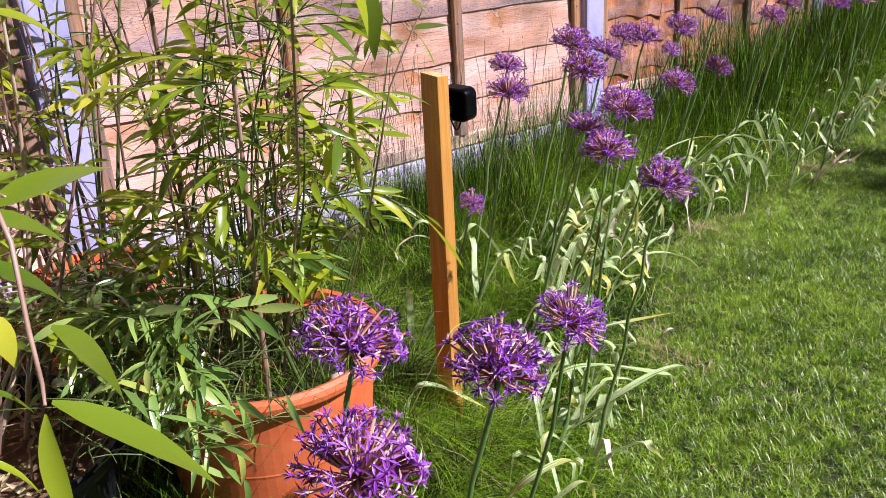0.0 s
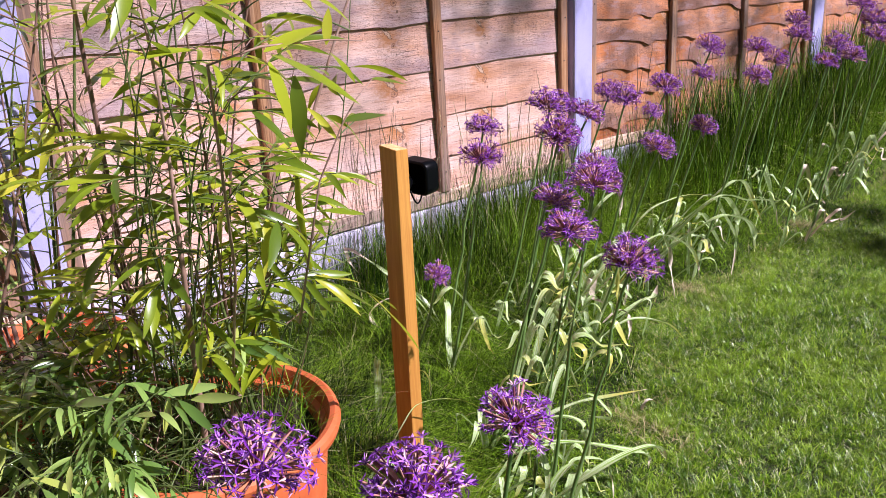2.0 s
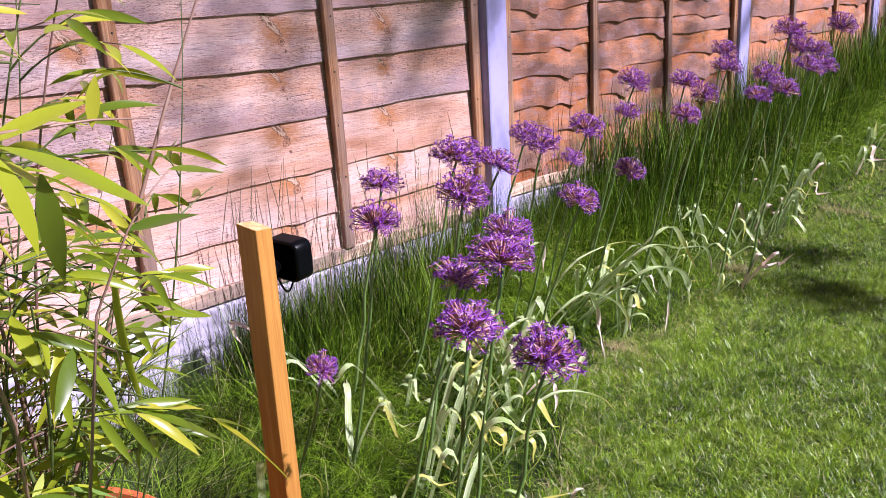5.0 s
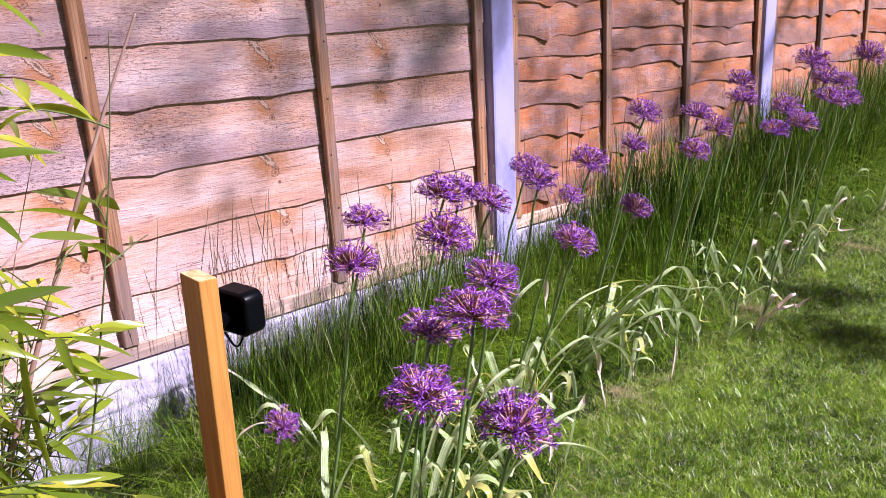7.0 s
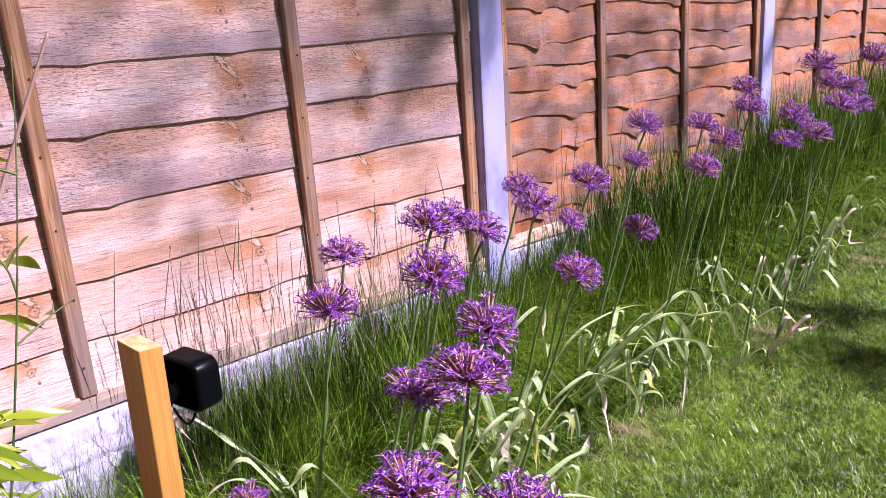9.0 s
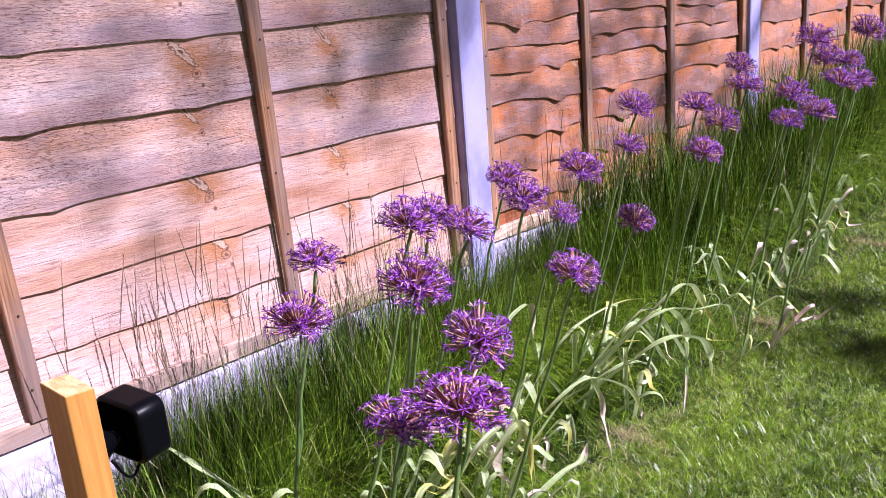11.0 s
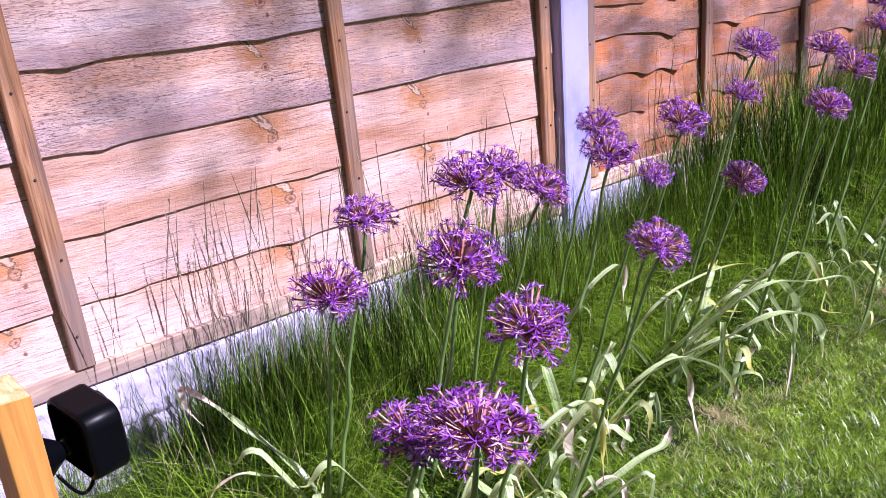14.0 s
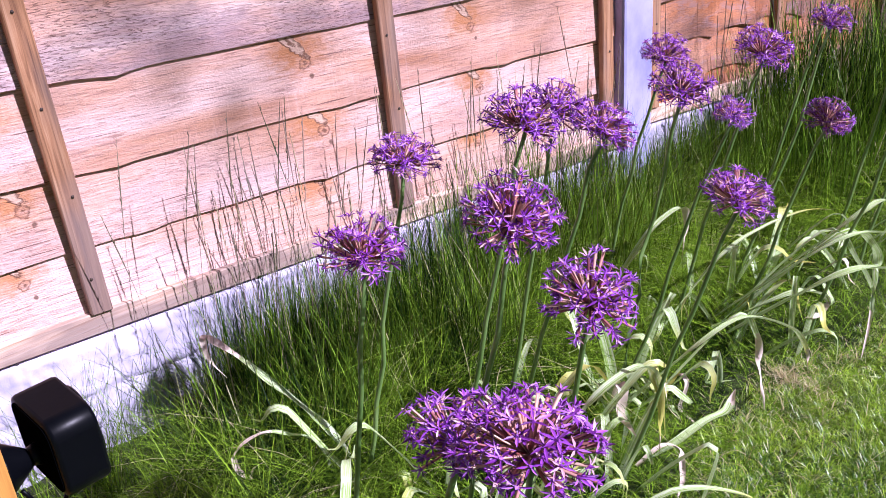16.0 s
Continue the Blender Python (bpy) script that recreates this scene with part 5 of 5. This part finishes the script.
ribbon([(0.36, -0.50, 0.06), (0.405, -0.70, 0.275), (0.590, -0.715, 0.225), (0.725, -0.725, 0.185), (0.765, -0.73, 0.100)], 0.013, LAWN_LEAF, M_STRAP, dry_from=0.85)
ribbon([(0.44, -0.50, 0.06), (0.500, -0.67, 0.265), (0.590, -0.69, 0.280), (0.655, -0.695, 0.210), (0.720, -0.70, 0.120)], 0.016, LAWN_LEAF, M_STRAP, dry_from=0.9)
ribbon([(0.20, -0.34, 0.06), (0.270, -0.37, 0.165), (0.340, -0.372, 0.215), (0.420, -0.372, 0.228), (0.440, -0.373, 0.190), (0.429, -0.374, 0.110)], 0.016, "strap leaf folded over with a brown hanging end", M_STRAP, dry_from=0.6)
ribbon([(0.25, -0.46, 0.06), (0.338, -0.52, 0.205), (0.469, -0.525, 0.220), (0.612, -0.525, 0.200), (0.714, -0.525, 0.165)], 0.011, "long arching strap leaf pale at its end", M_STRAP, dry_from=0.85)
ribbon([(-1.16, -1.10, 0.05), (-1.12, -1.18, 0.17), (-1.08, -1.21, 0.20), (-1.03, -1.215, 0.19), (-1.00, -1.22, 0.165)], 0.020, "broad grey-green strap leaf beside the alliums", M_STRAP)
ribbon([(-0.82, -1.04, 0.05), (-0.74, -1.12, 0.14), (-0.66, -1.15, 0.16), (-0.58, -1.16, 0.14), (-0.55, -1.165, 0.10)], 0.019, "broad pale strap leaf lying out over the lawn", M_STRAP, dry_from=0.86)


# ---- grass ----
def blades_mesh(name, x, y, z, h, w, ang, lean, curl, segs, rng):
    """Curved tapering blades as one mesh."""
    n = len(x)
    t = np.linspace(0, 1, segs + 1)
    dx, dy = np.cos(ang), np.sin(ang)
    sx, sy = -dy, dx
    rows = []
    for k, tt in enumerate(t):
        reach = h * (lean * tt + curl * tt * tt)
        zz = h * tt * np.sqrt(np.clip(1 - (0.45 * (lean + curl) * tt) ** 2, 0.1, 1)) - h * 0.35 * np.clip(curl - 0.3, 0, 2) * tt ** 3
        cx, cy, cz = x + dx * reach, y + dy * reach, z + zz
        ww = w * (1 - tt) ** 0.6 * 0.5 if k < segs else 0
        if k < segs:
            rows += [np.stack([cx - sx * ww, cy - sy * ww, cz], 1), np.stack([cx + sx * ww, cy + sy * ww, cz], 1)]
        else:
            rows += [np.stack([cx, cy, cz], 1)]
    per = 2 * segs + 1
    verts = np.stack(rows, 1).reshape(-1, 3)
    base = np.arange(n)[:, None] * per
    quads = np.array([[2 * k, 2 * k + 1, 2 * k + 3, 2 * k + 2] for k in range(segs - 1)], dtype=np.int64).reshape(-1)
    tri = np.array([2 * segs - 2, 2 * segs - 1, 2 * segs], dtype=np.int64)
    loops = np.concatenate([(base + quads[None, :]) if len(quads) else np.zeros((n, 0), dtype=np.int64), base + tri[None, :]], 1)
    counts = np.tile(np.array([4] * (segs - 1) + [3]), n)
    starts = np.concatenate([[0], np.cumsum(counts)[:-1]])
    me = bpy.data.meshes.new(name)
    me.vertices.add(len(verts))
    me.vertices.foreach_set("co", verts.astype(np.float32).ravel())
    me.loops.add(loops.size)
    me.loops.foreach_set("vertex_index", loops.astype(np.int32).ravel())
    me.polygons.add(len(counts))
    me.polygons.foreach_set("loop_start", starts.astype(np.int32))
    me.polygons.foreach_set("use_smooth", np.ones(len(counts), dtype=bool))
    me.update(calc_edges=True)
    return me


def lawn():
    rng = np.random.default_rng(5)
    tufts, per, wide_n = 60000, 10, 190000
    tx, ty = rng.normal(0.25, 1.15, tufts), -0.62 - np.abs(rng.normal(0, 0.75, tufts))
    ok = (ty < lawn_edge(np.clip(tx, -2.2, 9)) + rng.normal(0, 0.02, tufts)) & (tx > -1.3) & (ty > -2.1) & (tx < 6)
    tx, ty = np.repeat(tx[ok], per), np.repeat(ty[ok], per)
    ang = rng.uniform(0, 6.283, len(tx))
    off = np.abs(rng.normal(0, 0.006, len(tx)))
    wx, wy = rng.normal(1.0, 3.6, wide_n), -0.62 - np.abs(rng.normal(0, 2.6, wide_n))
    ok = (wy < lawn_edge(np.clip(wx, -2.2, 9))) & (wx > -5) & (wx < 9)
    x = np.concatenate([tx + off * np.cos(ang), wx[ok]])
    y = np.concatenate([ty + off * np.sin(ang), wy[ok]])
    n = len(x)
    ang = np.concatenate([ang + rng.normal(0, 0.5, len(ang)), rng.uniform(0, 6.283, ok.sum())])
    far = np.clip((np.hypot(x - 0.2, 1.3 * (y + 1.2)) - 1.5) / 3, 0, 1)
    h = (rng.gamma(5, 0.0022, n) + 0.004) * (0.8 + 0.35 * np.sin(x * 23 + 3 * np.sin(y * 19)) * np.cos(y * 29 + 2 * np.sin(x * 13)))
    w = rng.uniform(0.0010, 0.0021, n) * (1 + 3.5 * far)
    me = blades_mesh("lawn_grass", x, y, ground_z(x, y) - 0.003 + rng.uniform(0, 0.007, n), h, w, ang, rng.uniform(0.05, 1.25, n), rng.uniform(0.0, 0.9, n), 2, rng)
    single("lawn_grass", me, M_LAWN, "short mown green lawn with a few dry blades", "lawn", "stuff")


def bed_grass():
    rng = np.random.default_rng(8)
    x = np.concatenate([rng.uniform(-1.7, 1.0, 56000), rng.uniform(1.0, 3.2, 22000), rng.uniform(3.2, 8.0, 9000), rng.uniform(-1.30, -0.50, 16000)])
    n = len(x)
    e = lawn_edge(np.clip(x, -1.6, 9))
    y = e + (-0.03 - e) * rng.random(n) ** 0.85 * np.where(np.arange(n) < 87000, 1.0, 0.45)
    depth = (y - e) / (-e)
    pots = ((x + 1.280) ** 2 + (y + 0.755) ** 2 > 0.19 ** 2) & ((x + 1.30) ** 2 + (y + 0.235) ** 2 > 0.12 ** 2) & ((x + 1.70) ** 2 + (y + 0.585) ** 2 > 0.2 ** 2)
    clump = 0.72 + 0.30 * np.sin(x * 9 + 2 * np.sin(y * 8)) * np.cos(y * 11 + x * 3) + 0.22 * np.sin(x * 31 + 3 * np.sin(y * 17)) * np.cos(y * 37 + x * 13)
    h = (0.06 + 0.03 * smoothstep(-0.35, -0.6, x) + 0.18 * smoothstep(0.14 - 0.12 * smoothstep(-0.35, -0.6, x), 0.68, depth) + 0.10 * smoothstep(0.8, 1.6, x) * smoothstep(0.05, 0.4, depth)) * clump * rng.uniform(0.55, 1.35, n)
    h = h * (1 - 0.45 * smoothstep(-0.35, -0.65, x) * (1 - smoothstep(-0.80, -0.95, x)))
    w = rng.uniform(0.0009, 0.0023, n) * (1 + 0.6 * np.clip((x - 1.0) / 2, 0, 2))
    # before the pale gravel board, near the stake, the grass is low and thin
    gap = 0.05 + 0.27 * smoothstep(-0.38, -0.80, x)
    near_wall = smoothstep(1.05, 0.85, -y / gap) * smoothstep(-0.36, -0.60, x)
    h = h * (1 - 0.80 * near_wall)
    k = pots & (rng.random(n) > 0.75 * near_wall)
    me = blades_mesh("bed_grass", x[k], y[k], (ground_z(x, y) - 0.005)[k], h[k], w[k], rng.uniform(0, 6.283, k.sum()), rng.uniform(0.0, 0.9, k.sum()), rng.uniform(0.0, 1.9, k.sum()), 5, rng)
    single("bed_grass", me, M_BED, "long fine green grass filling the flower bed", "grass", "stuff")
    # taller upright leaves and stalks
    x = np.concatenate([rng.normal(0, 0.05, 3200) + rng.choice(np.array([-0.38, -0.33, -0.28, -0.24, -0.19, -0.12, -0.03, 0.10, 0.30, 0.50, 0.78]), 3200), rng.uniform(0.8, 4.5, 8500), rng.uniform(4.5, 8, 2500)])
    n = len(x)
    y = np.where(x < 0.9, -0.05 - 0.28 * rng.random(n) ** 1.4, -0.06 - 0.38 * rng.random(n))
    h = np.where(x < 0.9, rng.uniform(0.22, 0.42, n), rng.uniform(0.25, 0.50, n)) * (0.85 + 0.2 * np.sin(x * 6.0))
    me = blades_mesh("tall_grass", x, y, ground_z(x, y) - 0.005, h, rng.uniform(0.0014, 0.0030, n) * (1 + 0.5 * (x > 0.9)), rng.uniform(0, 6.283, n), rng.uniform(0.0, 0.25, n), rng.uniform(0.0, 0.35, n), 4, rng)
    single("tall_grass", me, M_TALL, "taller green grass against the fence, darkened in colour for shade", "grass", "stuff")


def wall_grass():
    rng = np.random.default_rng(31)
    n = 1500
    x = np.concatenate([rng.uniform(-1.1, 0.66, n - 400), rng.normal(-0.66, 0.16, 400)])
    x = x + 0.05 * np.sin(x * 23)
    y = -0.05 - 0.13 * rng.random(n)
    h = rng.uniform(0.06, 0.26, n)
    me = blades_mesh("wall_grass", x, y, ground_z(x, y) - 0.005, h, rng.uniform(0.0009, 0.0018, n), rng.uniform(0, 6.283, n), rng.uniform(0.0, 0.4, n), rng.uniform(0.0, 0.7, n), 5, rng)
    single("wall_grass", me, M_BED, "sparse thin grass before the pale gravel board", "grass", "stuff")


def seed_stalks():
    """Thin stalks, each ending in a narrow feathery spike."""
    rnd = random.Random(4)
    s = Soup()
    tufts = (-0.52, -0.36, -0.33, -0.31, -0.30, -0.24, -0.22, -0.10, 0.02, 0.12, 0.24, 0.42, 0.54, 0.95, 1.2, 1.5)
    for i in range(120):
        x = rnd.choice(tufts) + rnd.gauss(0, 0.035)
        y = -0.05 - 0.16 * rnd.random()
        h = rnd.uniform(0.30, 0.56)
        a, lean = rnd.uniform(0, 6.28), rnd.uniform(0, 0.16)
        z = float(ground_z(x, y))
        pts, radii = [], []
        for k in range(8):
            t = k / 7
            reach = lean * h * t ** 1.6
            pts.append(Vector((x + reach * math.cos(a), y + min(reach * math.sin(a), -y - 0.02), z + h * t)))
            radii.append(0.00045 if k < 5 else (0.0004, 0.0012, 0.0003)[k - 5])
        s.tube(pts, radii, 3, False)
        top = pts[5]
        up = pts[7] - pts[5]
        for q in range(9):
            p = top + up * (q / 9)
            g = rnd.uniform(0, 6.28)
            e = Vector((math.cos(g) * 0.22, math.sin(g) * 0.22, 1)).normalized()
            f = Vector((-math.sin(g), math.cos(g), 0)) * 0.0009
            s.add([p, p + e * 0.006 + f, p + e * 0.013, p + e * 0.006 - f], [(0, 1, 2, 3)])
    single("seeding_grass", s.mesh("seeding_grass", False), M_SEED, "thin brownish seeding grass stalks before the fence", "grass", "stuff")


def thatch():
    rng = np.random.default_rng(12)
    n = 3000
    x = rng.uniform(-0.55, 2.6, n)
    x = x + 0.12 * np.sin(x * 9)
    y = lawn_edge(x) - np.abs(rng.normal(0.0, 0.13, n)) * (0.65 + 0.35 * np.sin(x * 11)) + rng.normal(0.0, 0.02, n)
    me = blades_mesh("dry_thatch", x, y, ground_z(x, y) + rng.uniform(0, 0.012, n), rng.uniform(0.008, 0.026, n), rng.uniform(0.0010, 0.0019, n), rng.uniform(0, 6.283, n), rng.uniform(0.7, 1.3, n), rng.uniform(0.2, 0.9, n), 2, rng)
    single("dry_thatch", me, M_THATCH, "dry straw-coloured thatch along the lawn edge", "thatch", "stuff")
    n = 700
    x, y = rng.normal(-1.00, 0.07, n), rng.normal(-0.76, 0.10, n)
    me = blades_mesh("dry_grass", x, y, ground_z(x, y) + rng.uniform(0, 0.03, n), rng.uniform(0.03, 0.10, n), rng.uniform(0.0010, 0.0019, n), rng.uniform(0, 6.283, n), rng.uniform(0.4, 1.3, n), rng.uniform(0.2, 1.2, n), 4, rng)
    single("dry_grass", me, M_THATCH, "tangle of pale dry grass beside the terracotta pot", "grass", "stuff")


def pot_weeds():
    rng = np.random.default_rng(21)
    n = 900
    a, d = rng.uniform(0, 6.283, n), 0.175 * np.sqrt(rng.random(n))
    x, y = -1.280 + d * np.cos(a), -0.755 + d * np.sin(a)
    me = blades_mesh("pot_grass", x, y, np.full(n, 0.318), rng.uniform(0.03, 0.14, n), rng.uniform(0.0012, 0.0022, n), rng.uniform(0, 6.283, n), rng.uniform(0.1, 0.7, n), rng.uniform(0.0, 1.2, n), 4, rng)
    single("pot_grass", me, M_BED, "thin weedy grass growing in the terracotta pot", "grass", "stuff")
    s = Soup()
    rnd = random.Random(5)
    for k in range(260):
        q, dd = rnd.uniform(0, 6.28), 0.19 * math.sqrt(rnd.random())
        m = Matrix.Translation((-1.70 + dd * math.cos(q), -0.585 + dd * math.sin(q), 0.272 + rnd.uniform(0, 0.012))) @ Euler((rnd.uniform(-.6, .6), rnd.uniform(-.6, .6), rnd.uniform(0, 6))).to_matrix().to_4x4() @ Matrix.Scale(rnd.uniform(0.02, 0.05), 4)
        s.add([m @ Vector(p) for p in ((0, 0, 0), (0.4, 0.14, 0.06), (1, 0, 0.0), (0.4, -0.14, 0.06))], [(0, 1, 2), (0, 2, 3)])
    single("leaf_litter", s.mesh("leaf_litter", False), M_THATCH, "dry brown fallen leaves in the black pot", "leaf litter", "stuff")


lawn()
bed_grass()
pot_weeds()
wall_grass()
seed_stalks()
thatch()


# ---- tree behind the camera that dapples the fence ----
def garden_tree():
    rnd = random.Random(77)
    crotch = Vector((4.5, 0, 1.75)) + SUN_TO * 10.5
    o = Vector((crotch.x + 0.4, crotch.y - 0.3, 0))
    top_of_trunk = crotch - o
    thing = root("garden_tree", "leafy garden tree standing over the lawn", "tree", pose(o.x, o.y, 0))
    s = Soup()
    s.tube([(0, 0, -0.1), (0.02, 0.03, 2.0), (-0.1, 0.06, 4.6), top_of_trunk], [0.18, 0.14, 0.11, 0.07], 12)
    part("trunk", s.mesh("trunk"), M_BARK, thing)
    # clumps of foliage: centre along the fence, height, size, leaves
    crown = Soup()
    sparse = ((1.0, 0.85, 0.26, 70), (1.35, 0.62, 0.22, 60), (1.65, 0.85, 0.28, 80), (2.05, 0.62, 0.22, 60), (2.20, 1.05, 0.30, 110), (1.30, 1.15, 0.30, 130), (-0.42, 0.80, 0.22, 24), (-0.16, 0.76, 0.12, 26),
              (-0.24, 0.58, 0.08, 12), (0.34, 0.76, 0.14, 26), (0.30, 0.90, 0.20, 40), (0.98, 0.48, 0.16, 50), (2.95, 1.0, 0.26, 90), (1.75, 0.40, 0.18, 70), (0.54, -1.04, 0.13, 95), (0.63, -0.98, 0.12, 75), (0.94, -0.84, 0.10, 60))
    dense = ((-1.05, 1.14, 0.36, 520), (-0.75, 1.10, 0.36, 560), (-0.45, 1.05, 0.36, 600), (-0.15, 1.02, 0.36, 600), (0.15, 1.00, 0.36, 600), (0.47, 0.96, 0.34, 950), (0.66, 1.02, 0.26, 170), (4.6, 1.0, 0.4, 120),
             (0.1, 1.5, 0.40, 200), (1.2, 1.6, 0.45, 260), (2.4, 1.6, 0.45, 240))
    for x, z, rad, n in sparse + dense:
        c = Vector((x, 0, z)) + SUN_TO * rnd.uniform(8.2, 9.6) - o
        hub = top_of_trunk
        limb = Soup()
        limb.tube([hub, hub.lerp(c, 0.4) + Vector((0, 0, 0.25)), hub.lerp(c, 0.75) + Vector((0, 0, 0.15)), c], [0.030, 0.018, 0.009, 0.004], 6)
        part("limb", limb.mesh("limb"), M_BARK, thing)
        for q in range(n):
            d = Vector((rnd.gauss(0, 0.5), rnd.gauss(0, 0.5), rnd.gauss(0, 0.5))) * rad
            m = Matrix.Translation(c + d) @ Euler((rnd.uniform(0, 6), rnd.uniform(0, 6), rnd.uniform(0, 6))).to_matrix().to_4x4() @ Matrix.Scale(rnd.uniform(0.05, 0.09) if n < 300 else rnd.uniform(0.022, 0.045), 4)
            crown.add([m @ Vector(p) for p in ((0, 0, 0), (0.35, 0.24, 0.05), (1, 0, 0), (0.35, -0.24, 0.05))], [(0, 1, 2), (0, 2, 3)])
    tagged(part("foliage", crown.mesh("foliage", False), M_TREELEAF, thing), kind="stuff")


garden_tree()
